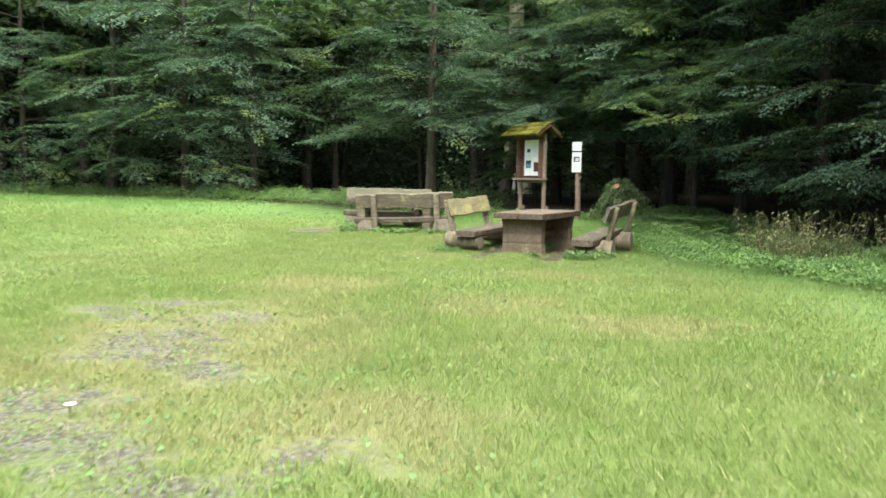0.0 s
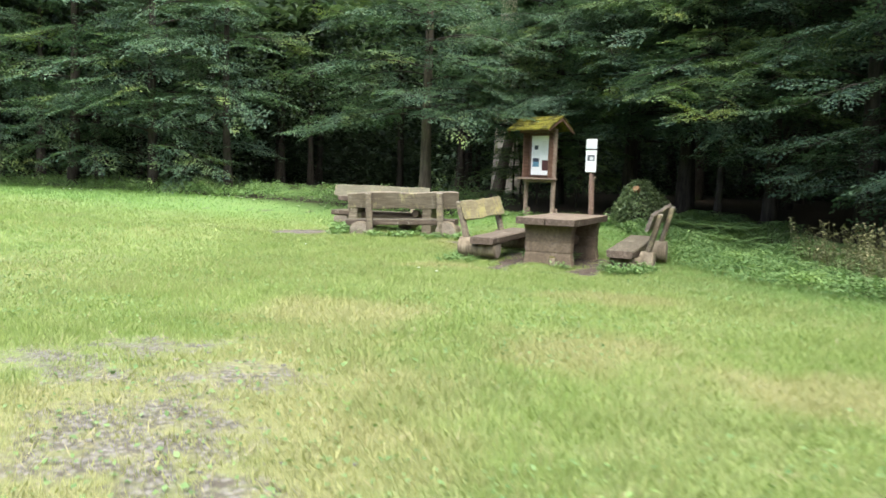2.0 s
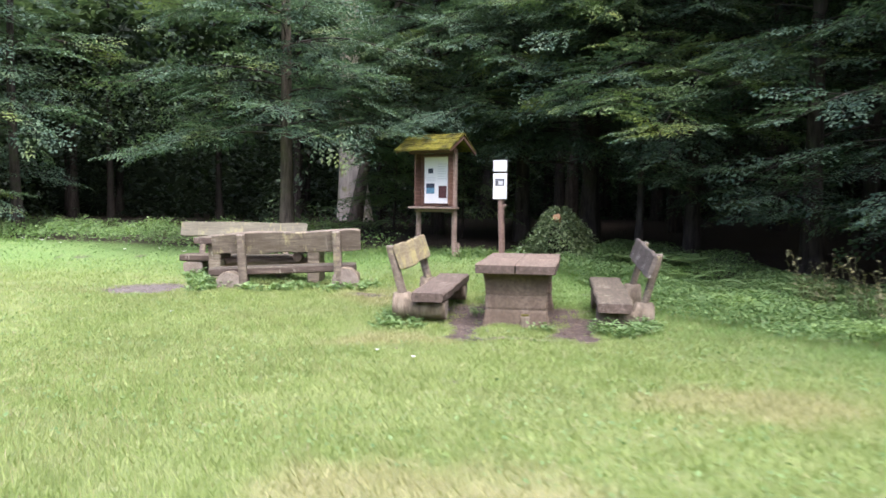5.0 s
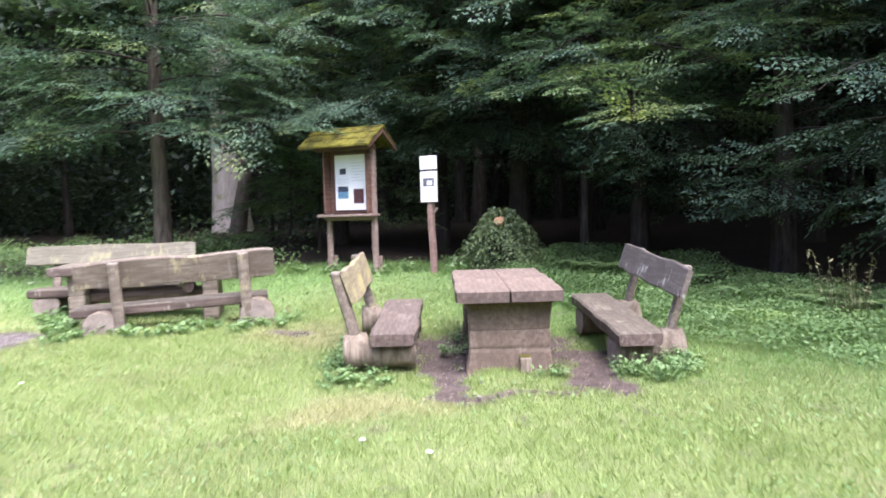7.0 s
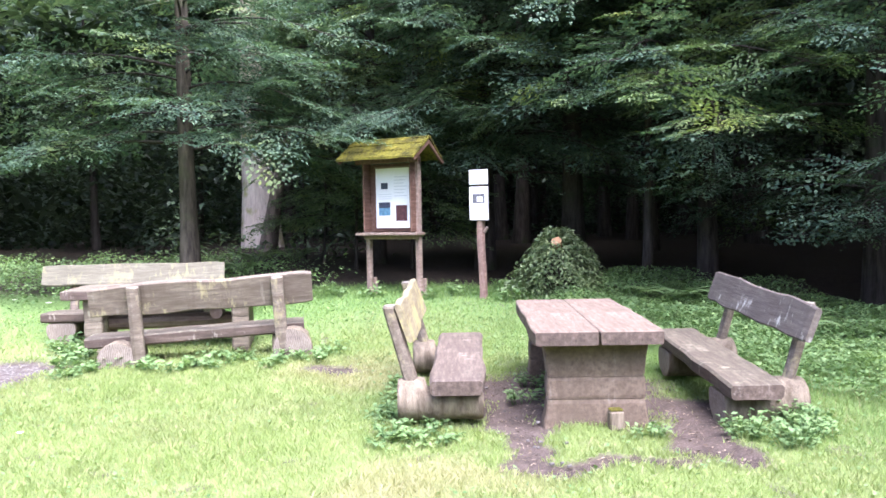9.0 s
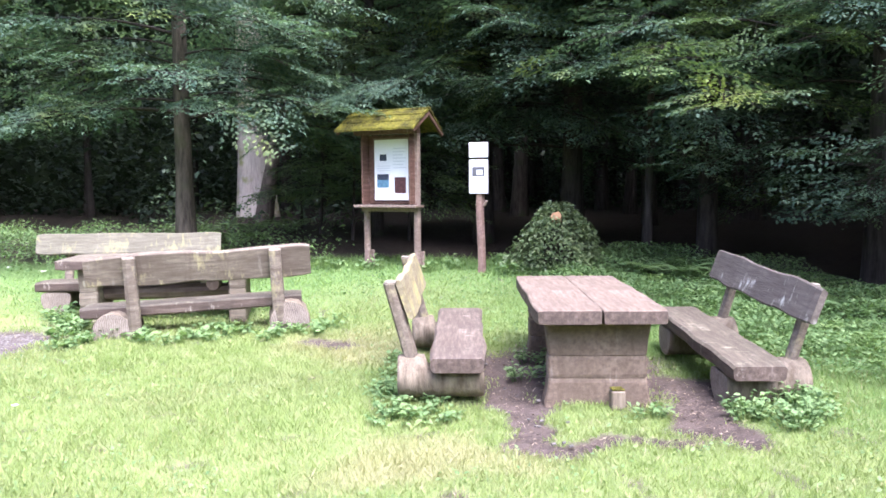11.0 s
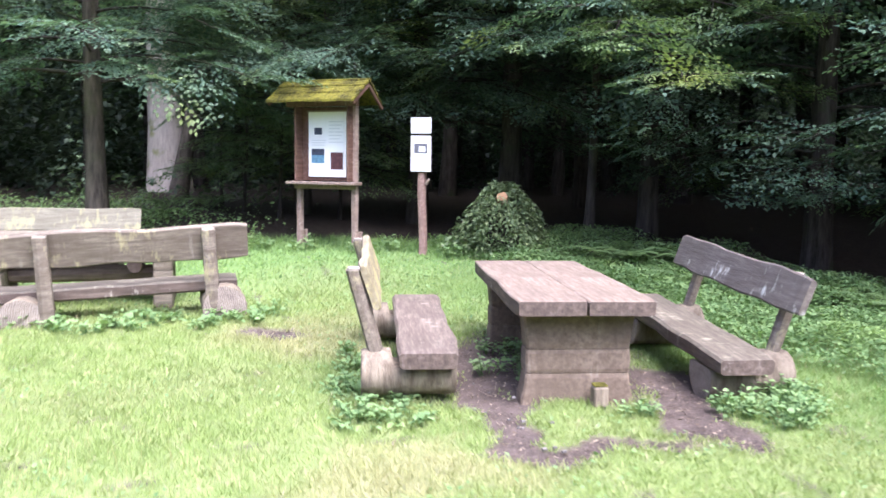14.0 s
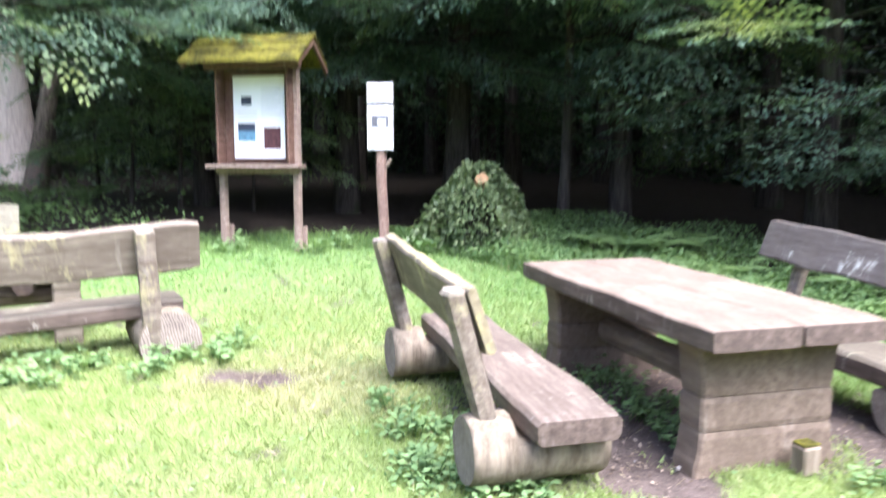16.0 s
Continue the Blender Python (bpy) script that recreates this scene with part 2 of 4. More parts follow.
def moss():
    n = Nodes("roof_moss")
    col = n.ramp(n.mix(0.5, n.noise(5, 4), n.noise(26, 5, 0.7)), [(0.38, (0.035, 0.032, 0.016)), (0.5, (0.12, 0.11, 0.022)), (0.64, (0.23, 0.21, 0.035))])
    n.bump(n.noise(40, 5, 0.7), 1.0, 0.04)
    return n.finish(col, 0.95, 0.1)


M_MOSS = moss()


def plain(name, colour, rough=0.6, vary=0.15, scale=6):
    n = Nodes(name)
    return n.finish(n.ramp(n.noise(scale, 4), [(0.3, tuple(c * (1 - vary) for c in colour)), (0.7, colour)]), rough)


M_PAPER = plain("white_sign_panel", (0.8, 0.8, 0.82), 0.4, 0.06)
M_INK = plain("grey_print", (0.13, 0.13, 0.15), 0.5, 0.3, 40)
M_PALE_INK = plain("pale_text_print", (0.62, 0.63, 0.66), 0.5, 0.05, 40)
M_BLUE = plain("blue_photo_print", (0.16, 0.33, 0.48), 0.5, 0.5, 25)
M_DARK = plain("dark_photo_print", (0.06, 0.07, 0.11), 0.5, 0.6, 30)
M_RED = plain("dark_red_photo_print", (0.12, 0.05, 0.055), 0.5, 0.6, 30)
M_FRAME = plain("dark_sign_backing", (0.05, 0.035, 0.035), 0.6)
M_PETAL = plain("white_petal", (0.8, 0.8, 0.76), 0.7)
M_CUT = plain("orange_cut_wood", (0.36, 0.21, 0.11), 0.8, 0.4, 12)
M_CUT_GREY = plain("pale_sawn_wood", (0.29, 0.25, 0.205), 0.8, 0.45, 30)
M_STONE = plain("pale_pebble", (0.17, 0.155, 0.145), 0.8, 0.4, 20)


# ---- mesh helpers ----
def mesh_from(name, verts, faces, material, tint=None, smooth=False):
    """A mesh from an (n, 3) array of places and an (m, k) array of corners."""
    me = bpy.data.meshes.new(name)
    verts, faces = np.ascontiguousarray(verts, np.float32), np.ascontiguousarray(faces, np.int32)
    m, k = faces.shape
    me.vertices.add(len(verts))
    me.vertices.foreach_set("co", verts.ravel())
    me.loops.add(m * k)
    me.loops.foreach_set("vertex_index", faces.ravel())
    me.polygons.add(m)
    me.polygons.foreach_set("loop_start", np.arange(0, m * k, k, dtype=np.int32))
    if smooth:
        me.polygons.foreach_set("use_smooth", np.ones(m, bool))
    if tint is not None:
        me.attributes.new("tint", "FLOAT", "POINT").data.foreach_set("value", np.ascontiguousarray(tint, np.float32))
    me.update(calc_edges=True)
    me.materials.append(material)
    return me


def child(name, me, parent, label=""):
    ob = new(name, me)
    ob.parent = parent
    return tagged(ob, label)


def part(name, bm, material, parent, label="", smooth=False, ends=None):
    me = bpy.data.meshes.new(name)
    bmesh.ops.recalc_face_normals(bm, faces=bm.faces)
    bm.to_mesh(me)
    bm.free()
    me.materials.append(material)
    if ends:
        me.materials.append(ends)
    if smooth:
        for p in me.polygons:
            p.use_smooth = len(p.vertices) == 4
    return child(name, me, parent, label)


def darken_edges(ob):
    """Gives the faces of a plank that do not look up a darker wood."""
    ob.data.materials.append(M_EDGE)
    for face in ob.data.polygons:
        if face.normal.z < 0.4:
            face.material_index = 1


def thing(name, m, label, category, group=""):
    ob = new(name)
    ob.empty_display_size = 0.1
    ob.matrix_world = m
    return tagged(ob, label, category, group)


def loft(rings, ends=0):
    """A closed skin over rings of equally many points."""
    bm = bmesh.new()
    rows = [[bm.verts.new(p) for p in ring] for ring in rings]
    n = len(rows[0])
    for a, b in zip(rows, rows[1:]):
        for i in range(n):
            bm.faces.new((a[i], a[(i + 1) % n], b[(i + 1) % n], b[i]))
    for row in (rows[0], rows[-1]):
        bm.faces.new(row).material_index = ends
    return bm


def wob(*p):
    return noise.noise(Vector(p))


def plank(length, width, thick, seed, wave=0.012, chamfer=0.012, crown=0.0, steps=22, still=0, taper=0.0):
    """A hewn board along y, its upper face at z = 0, with uneven edges."""
    rings = []
    for i in range(steps + 1):
        s = i / steps
        y = (s - 0.5) * length + (0.006 * wob(seed, 3.1, i) if i in (0, steps) else 0)
        end = 0.008 if i in (0, steps) else 0.0
        a = -width / 2 + (0.06 if still < 0 else 1) * wave * wob(seed, y * 2.3, 0.3) + end - taper * (s - 0.5)
        b = width / 2 + (0.06 if still > 0 else 1) * wave * wob(seed + 7, y * 2.3, 5.3) - end
        top = 0.3 * wave * wob(seed, y * 3.0, 9.1) + crown * (1 - (2 * s - 1) ** 2) - end
        low = -thick + 0.4 * wave * wob(seed + 3, y * 2.6, 2.2) + end
        c = chamfer
        rings.append([Vector(p) for p in ((a + c, y, top), (b - c, y, top), (b, y, top - c), (b - 0.3 * c, y, low + c), (b - 1.3 * c, y, low),
                                          (a + 1.3 * c, y, low), (a + 0.3 * c, y, low + c), (a, y, top - c))])
    return loft(rings)


def log(a, b, radius, seed, sides=16, steps=7, flat=0.0, notch=0.0, ends=1, taper=1.0, bumps=0.06):
    """A trunk section from a to b; flat cuts its top level at that share of the radius."""
    a, b = Vector(a), Vector(b)
    way = (b - a).normalized()
    side = way.orthogonal().normalized() if abs(way.z) > 0.9 else way.cross(Vector((0, 0, 1))).normalized()
    up = side.cross(way)
    rings = []
    for i in range(steps + 1):
        s = i / steps
        ring = []
        for j in range(sides):
            t = math.tau * j / sides
            r = radius * (1 + (taper - 1) * s) * (1 + bumps * wob(seed + math.cos(t), math.sin(t) * 1.2, s * 3) + 0.4 * bumps * wob(seed * 2, math.cos(t) * 3, math.sin(t) * 3))
            if i in (0, steps):
                r *= 0.965
            h = r * math.sin(t)
            if flat and s > notch:
                h = min(h, radius * flat)
            ring.append(a.lerp(b, s) + side * (r * math.cos(t)) + up * h)
        rings.append(ring)
    return loft(rings, ends)


def stake(points, size, seed, squash=1.0, sides=10):
    """A post through the points with a rounded, uneven section."""
    rings = []
    for i, p in enumerate(points):
        ring = []
        for j in range(sides):
            t = math.tau * (j + 0.5) / sides
            c, s = math.cos(t), math.sin(t)
            k = size * (1 + 0.09 * wob(seed + c, s, i * 0.7)) / max(abs(c), abs(s)) ** 0.55
            ring.append(Vector(p) + Vector((k * c * squash, k * s, 0)))
        rings.append(ring)
    return loft(rings)


def box(x0, x1, y0, y1, z0, z1, bevel=0.006):
    bm = bmesh.new()
    bmesh.ops.create_cube(bm, size=1)
    m = Matrix.Translation(((x0 + x1) / 2, (y0 + y1) / 2, (z0 + z1) / 2)) @ Matrix.Diagonal((x1 - x0, y1 - y0, z1 - z0, 1))
    bmesh.ops.transform(bm, matrix=m, verts=bm.verts)
    if bevel:
        bmesh.ops.bevel(bm, geom=bm.edges[:], offset=bevel, segments=1, affect="EDGES")
    return bm


# ---- the lie of the land ----
def step(a, b, v):
    s = np.clip((v - a) / (b - a), 0, 1)
    return s * s * (3 - 2 * s)


def height(x, y):
    """The meadow dips towards the picnic tables and rises into the wood."""
    x, y = np.asarray(x, float), np.asarray(y, float)
    back = step(13.5, 16.5, y)
    return (0.21 * (1 - step(5.5, 12.3, y)) + 0.09 * back + 0.31 * step(14.2, 18.4, y) * step(0.3, 2.6, x)
            + 0.36 * step(18.5, 25, y) + 0.12 * step(4.5, 8, x) + 0.015 * np.sin(1.7 * x + 0.6) * np.sin(1.3 * y))


def lumps(x, y):
    """Irregular swells between 0 and 1, a metre or two across."""
    a = np.sin(1.9 * x + 0.7 * y + 1.6 * np.sin(0.83 * y - 0.4 * x))
    b = np.sin(-0.8 * x + 2.3 * y + 1.9 * np.sin(0.71 * x + 0.3 * y))
    c = np.sin(4.3 * x + 3.1 * y + 2.2 * np.sin(1.3 * x - 1.9 * y))
    return np.clip(0.5 + 0.2 * a + 0.2 * b + 0.18 * c, 0, 1)


def into_wood(x, y):
    """Metres past the edge of the wood; negative on the meadow."""
    far = y - np.interp(x, [-34, -14, -6, 0, 2.5, 5], [31, 29, 25.5, 21.4, 20.4, 19.3])
    side = x - np.interp(y, [-6, 5, 9, 12, 15, 17, 19.5], [9.5, 8.2, 7.4, 7.0, 6.7, 5.9, 5.0])
    return np.maximum(far, side)


DIRT = [(2.62, 13.6, 1.15, 1.3, 25), (1.68, 12.75, 0.3, 0.75, 25), (1.45, 12.08, 0.24, 0.46, 10), (1.88, 11.72, 0.52, 0.18, 20), (2.74, 11.85, 0.3, 0.55, 25), (3.15, 12.45, 0.42, 0.9, 25),
        (1.0, 15.5, 0.34, 0.26, 10), (-2.45, 17.0, 0.75, 0.95, -8)]
TUFT = [(2.08, 12.26, 0.44, 0.26, 25)]
GRAVEL = [(-1.0, 3.2, 0.7, 0.85, 0), (-0.35, 2.5, 0.5, 0.45, 30), (-1.4, 5.0, 0.6, 0.42, 0), (-0.85, 4.15, 0.6, 0.5, 0), (-1.15, 1.7, 0.65, 0.55, 0), (-1.85, 4.35, 0.7, 0.45, 20),
          (-0.55, 1.05, 0.7, 0.5, 0), (-0.1, 0.55, 0.6, 0.35, 0), (0.6, 0.95, 0.4, 0.25, 0), (-2.5, 17.0, 0.9, 1.1, -8)]
DRY = [(-0.7, 3.3, 1.3, 2.3, 0), (-0.45, 6.5, 0.9, 1.1, 20), (0.6, 1.4, 1.0, 0.7, 0), (1.4, 5.2, 0.7, 0.8, 0), (2.6, 4.2, 0.9, 0.6, 10), (0.6, 11.9, 0.8, 0.5, 15), (1.2, 15.2, 0.9, 0.8, 0), (2.2, 8.0, 0.8, 0.7, 0)]


def patches(x, y, spots):
    x, y = np.asarray(x, float), np.asarray(y, float)
    x, y = x + 0.12 * np.sin(5.3 * y + 1) + 0.06 * np.sin(13 * y + 2 * x), y + 0.12 * np.sin(4.7 * x + 2) + 0.06 * np.sin(11 * x - 3 * y)
    most = np.zeros_like(x)
    for cx, cy, rx, ry, turn in spots:
        c, s = math.cos(radians(turn)), math.sin(radians(turn))
        u, v = (x - cx) * c - (y - cy) * s, (x - cx) * s + (y - cy) * c
        most = np.maximum(most, 1 - step(0.4, 1.5, np.sqrt((u / rx) ** 2 + (v / ry) ** 2)))
    return most


def bare_at(x, y):
    """How bare the trodden earth is, but for the grass left before the table's foot."""
    x, y = np.asarray(x, float), np.asarray(y, float)
    worn = step(0.80, 0.97, lumps(2.7 * x + 1.3 * y + 2.0 * np.sin(0.9 * y), 2.5 * y - 1.6 * x)) * step(6.5, 9.5, y) * (into_wood(x, y) < -1.5)
    return np.maximum(patches(x, y, DIRT), 0.62 * worn) * (1 - patches(x, y, TUFT))


def lush_at(x, y):
    """Greener grass in the damp shade along the wood and round the furniture."""
    return np.clip(step(-6.5, -1.0, into_wood(x, y)) + 0.5 * step(-2.5, -7, x), 0, 1)


def make_ground():
    u = np.linspace(-1, 1, 281)
    xs = 12.0 * u + 340 * np.abs(u) ** 7 * np.sign(u)
    ys = 9.0 + 14.0 * u + 340 * np.abs(u) ** 7 * np.sign(u)
    X, Y = np.meshgrid(xs, ys)
    Z = height(X, Y) + 0.003 * np.sin(5.1 * X + 1.3 * Y) * np.sin(4.3 * Y - 0.8 * X) * (np.hypot(X, Y - 9) < 30)
    bare = bare_at(X, Y)
    Z -= 0.035 * bare
    n = len(u)
    a = (np.arange(n - 1)[:, None] * n + np.arange(n - 1)).ravel()
    me = mesh_from("ground", np.stack([X, Y, Z], -1).reshape(-1, 3), np.stack([a, a + 1, a + n + 1, a + n], -1), ground_material(), smooth=True)
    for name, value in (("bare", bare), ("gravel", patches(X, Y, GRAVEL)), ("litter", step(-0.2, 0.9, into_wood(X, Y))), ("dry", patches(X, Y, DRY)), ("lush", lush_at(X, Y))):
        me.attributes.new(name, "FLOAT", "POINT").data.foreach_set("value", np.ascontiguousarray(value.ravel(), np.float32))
    tagged(new("ground", me), "uneven meadow ground with bare brown earth patches", "ground", kind="structure")


make_ground()


def make_backdrop():
    t = np.linspace(0, math.tau, 97)[:-1]
    rows = []
    for i, z in enumerate((-3.0, 6.0, 13.0, 19.0)):
        wave = (1.6 * np.sin(9 * t) + 1.2 * np.sin(23 * t + 1) + 0.9 * np.sin(41 * t)) * (i == 3)
        r = 54 + 1.5 * i
        rows.append(np.stack([r * np.cos(t), 10 + r * np.sin(t), z + wave], -1))
    n = len(t)
    f = [(i * n + j, i * n + (j + 1) % n, (i + 1) * n + (j + 1) % n, (i + 1) * n + j) for i in range(3) for j in range(n)]
    # near-black ramp: the far wood's shade is put into the ring's colour
    nodes = Nodes("shade_dark_distant_wood")
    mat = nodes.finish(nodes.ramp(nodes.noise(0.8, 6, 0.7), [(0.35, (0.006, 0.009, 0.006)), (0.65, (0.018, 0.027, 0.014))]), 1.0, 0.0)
    tagged(new("backdrop", mesh_from("backdrop", np.concatenate(rows), np.array(f), mat)), "distant wood backdrop round the clearing, shade put into its colour", "backdrop", kind="structure")


make_backdrop()

# ---- trees ----
rng = np.random.default_rng(11)


def leaves_at(places, yaw, tilt, roll, size, slim=0.55, r=rng):
    """Four-cornered folded leaves: (n, 4, 3) corners."""
    n = len(places)
    cy, sy, ct, st = np.cos(yaw), np.sin(yaw), np.cos(tilt), np.sin(tilt)
    ahead = np.stack([cy * ct, sy * ct, st], -1)
    side = np.stack([-sy, cy, np.zeros(n)], -1)
    up = np.cross(ahead, side)
    side, up = side * np.cos(roll)[:, None] + up * np.sin(roll)[:, None], up * np.cos(roll)[:, None] - side * np.sin(roll)[:, None]
    L, W = size[:, None], size[:, None] * slim / 2
    mid = places + ahead * L * 0.45
    return np.stack([places, mid - side * W + up * W * 0.35, places + ahead * L, mid + side * W + up * W * 0.35], 1)


def spray_template(seed, length=1.35, leaf=0.085):
    """A flat, drooping hornbeam twig with side twigs; returns leaf corners and twig lines along +x."""
    r = np.random.default_rng(seed)
    pos, yaw, lines = [], [], []
    stem = [(s * length, 0.06 * math.sin(3 * s + seed), -0.12 * length * s * s) for s in np.linspace(0, 1, 6)]
    lines.append(stem)
    for i in range(15):
        s = 0.1 + 0.9 * i / 14
        x, sgn = s * length, (1 if i % 2 else -1)
        z0 = -0.12 * length * s * s
        reach = length * (0.46 * (1 - s) ** 0.7 + 0.10) * r.uniform(0.7, 1.15)
        turn = sgn * r.uniform(0.6, 0.95)
        k = max(2, int(reach / 0.057))
        lines.append([(x, 0, z0), (x + reach * math.cos(turn), reach * math.sin(turn), z0 - 0.12 * reach)])
        for j in range(k):
            d = reach * (j + 1) / k
            pos.append((x + d * math.cos(turn), d * math.sin(turn), z0 - 0.16 * d * d / max(reach, 0.1)))
            yaw.append(turn + (0.75 if j % 2 else -0.75) * (j < k - 1))
    pos, yaw = np.array(pos), np.array(yaw)
    n = len(pos)
    pos[:, 2] += r.normal(0, 0.018, n)
    q = leaves_at(pos, yaw + r.normal(0, 0.25, n), r.normal(-0.2, 0.2, n), r.normal(0, 0.2, n), leaf * r.uniform(0.7, 1.2, n))
    return q, lines


SPRAYS = [spray_template(s, 1.45, 0.103) for s in range(7)]


def tubes(lines, r0, r1, sides=4):
    """Thin tapered tubes along polylines, as one set of quads."""
    V, F, base = [], [], 0
    for pts, a, b in zip(lines, r0, r1):
        pts = np.asarray(pts, float)
        d = np.gradient(pts, axis=0)
        d /= np.linalg.norm(d, axis=1)[:, None] + 1e-9
        ref = np.array([0.0, 0.0, 1.0]) if abs(d[0, 2]) < 0.9 else np.array([1.0, 0.0, 0.0])
        u = np.cross(d, ref)
        u /= np.linalg.norm(u, axis=1)[:, None] + 1e-9
        w = np.cross(u, d)
        rad = np.linspace(a, b, len(pts))
        for j in range(sides):
            t = math.tau * j / sides
            V.append(pts + (u * math.cos(t) + w * math.sin(t)) * rad[:, None])
        n = len(pts)
        for j in range(sides):
            k = (j + 1) % sides
            i = np.arange(n - 1)
            F.append(np.stack([base + j * n + i, base + k * n + i, base + k * n + i + 1, base + j * n + i + 1], -1))
        base += sides * n
    return np.concatenate(V), np.concatenate(F)


def trunk_line(top, lean, seed, n=9):
    s = np.linspace(0, 1, n)
    r = np.random.default_rng(seed)
    k = r.uniform(-0.12, 0.12, 2)
    return np.stack([lean[0] * top * s + k[0] * np.sin(5 * s), lean[1] * top * s + k[1] * np.sin(4 * s), -0.25 + (top + 0.25) * s], -1)


def trunk_mesh(line, radius, seed, material, sides=14):
    rings = []
    n = len(line)
    s = np.linspace(0, 1, n)
    for p, q in zip(line, s):
        r = radius * ((1 - 0.82 * q) + 0.35 * math.exp(-q * 24))
        t = np.arange(sides) * math.tau / sides
        rr = r * (1 + 0.05 * np.sin(3 * t + seed) + 0.04 * np.sin(5 * t + 2 * q * 6 + seed))
        rings.append(np.stack([p[0] + rr * np.cos(t), p[1] + rr * np.sin(t), np.full(sides, p[2])], -1))
    V = np.concatenate(rings)
    F = [(i * sides + j, i * sides + (j + 1) % sides, (i + 1) * sides + (j + 1) % sides, (i + 1) * sides + j) for i in range(n - 1) for j in range(sides)]
    return mesh_from("trunk", V, np.array(F), material, smooth=True)


def big_leaves(r, n, centre, radii, size):
    """Coarse foliage for the crown high above."""
    d = r.normal(size=(n, 3))
    d /= np.linalg.norm(d, axis=1)[:, None]
    p = np.array(centre) + d * np.array(radii) * (r.uniform(0.35, 1, n) ** 0.6)[:, None]
    p += 0.35 * np.sin(p[:, [1, 2, 0]] * 1.9)
    return leaves_at(p, r.uniform(0, math.tau, n), r.normal(-0.3, 0.4, n), r.normal(0, 0.5, n), size * r.uniform(0.6, 1.3, n), 0.7)


def clear_of_fittings(x, y, z):
    """Whether a leafy twig may grow there: not low over the meadow, nor across the notice board and sign."""
    out = -float(into_wood(x, y))
    up = z - float(height(x, y))
    if up < (1.6 + 0.35 * out if x > 5.0 else 1.0 + 0.8 * out):
        return False
    if math.hypot(x - 5.0, y - 17.2) < 1.5 and y < 18.4 and up < 2.9:
        return False
    return not (math.hypot(x - 3.5, y - 18.4) < 1.9 and up < 2.75)


def make_tree(x, y, seed, radius=0.17, top=12.0, lean=(0.0, 0.0), low=1.6, high=8.5, limbs=24, reach=3.6, face=None, spread=1.6, dense=4.2,
              material=None, leaf=None, label="", droop=0.16, name="hornbeam_tree", leafscale=1.0, upper=True, skew=0.9):
    """A tree at the edge of the wood: trunk, boughs and a crown of leafy sprays. face: the azimuth of its leafy side."""
    r = np.random.default_rng(seed)
    root = thing(name, pose(x, y, float(height(x, y))), label, "tree", "trees at the edge of the clearing")
    line = trunk_line(top, lean, seed)
    ground = float(height(x, y))
    child("trunk", trunk_mesh(line, radius, seed, material or M_BARK), root)
    quads, lines, ra, rb = [], [], [], []
    for i in range(limbs):
        q = (i + r.uniform(0, 1)) / limbs
        z = low + (high - low) * q ** skew
        az = r.uniform(0, math.tau) if face is None else radians(face) + r.normal(0, spread * 0.5)
        L = reach * r.uniform(0.6, 1.1) * (1 - 0.35 * q)
        rise = r.uniform(0.05, 0.35) + 0.25 * q
        at = np.array([np.interp(z, line[:, 2], line[:, k]) for k in (0, 1)] + [z])
        s = np.linspace(0, 1, 8)
        bend = r.normal(0, 0.25)
        a = az + bend * s
        pts = at + np.stack([L * s * np.cos(a), L * s * np.sin(a), L * (rise * s - (droop + rise * 0.6) * s * s * 1.2)], -1)
        ok = [clear_of_fittings(x + p[0], y + p[1], ground + p[2]) for p in pts]
        free = ok[2:].index(False) + 2 if False in ok[2:] else 8
        if free < 4:
            continue
        if free < 8:
            # the bough ends where it would hang too low
            part_of = s * s[free - 1]
            pts = np.stack([np.interp(part_of, s, pts[:, k]) for k in range(3)], -1)
            L *= s[free - 1]
        lines.append(pts)
        ra.append(0.008 + 0.007 * L)
        rb.append(0.006)
        count = max(4, int(L * dense))
        for j in range(count):
            f = 0.22 + 0.78 * (j + 1) / count
            p = np.array([np.interp(f, s, pts[:, k]) for k in range(3)])
            side = (1 if j % 2 else -1)
            if not clear_of_fittings(x + p[0], y + p[1], ground + p[2]):
                continue
            turn = az + bend * f + (side * r.uniform(0.35, 1.15) if j < count - 1 else 0)
            sc = r.uniform(0.6, 1.05) * (1.15 - 0.35 * f)
            tip, rl = r.normal(-0.12, 0.16), r.normal(0, 0.28)
            m = np.array(Euler((rl, -tip, turn)).to_matrix())
            tq, tl = SPRAYS[int(r.integers(len(SPRAYS)))]
            quads.append((tq.reshape(-1, 3) * sc * leafscale) @ m.T + p)
            stem = (np.array(tl[0]) * sc * leafscale) @ m.T + p
            lines.append(stem)
            ra.append(0.006)
            rb.append(0.002)
    V, F = tubes(lines, ra, rb)
    tagged(child("branchwork", mesh_from("branchwork", V, F, M_BEECH if material is M_BEECH else M_BARK), root), kind="stuff")
    V = np.concatenate(quads)
    n = len(V) // 4
    child("crown", mesh_from("crown", V, np.arange(4 * n).reshape(-1, 4), leaf or M_LEAF, np.repeat(r.uniform(0, 1, n) ** 1.3, 4)), root)
    if upper:
        # coarse crown added above the view, placed for the shade it casts on boughs
        back = (math.cos(radians(face)), math.sin(radians(face))) if x > 8.5 else (0, 0) if x > 6 else (-1.8 * math.cos(radians(face)), -1.8 * math.sin(radians(face)))
        q = big_leaves(r, 2600 if x > 8.5 else 1500, (lean[0] * top + back[0], lean[1] * top + back[1], (high + top) / 2 + 0.6), (3.0, 3.0, (top - high) / 2 + 1.6), 0.34)
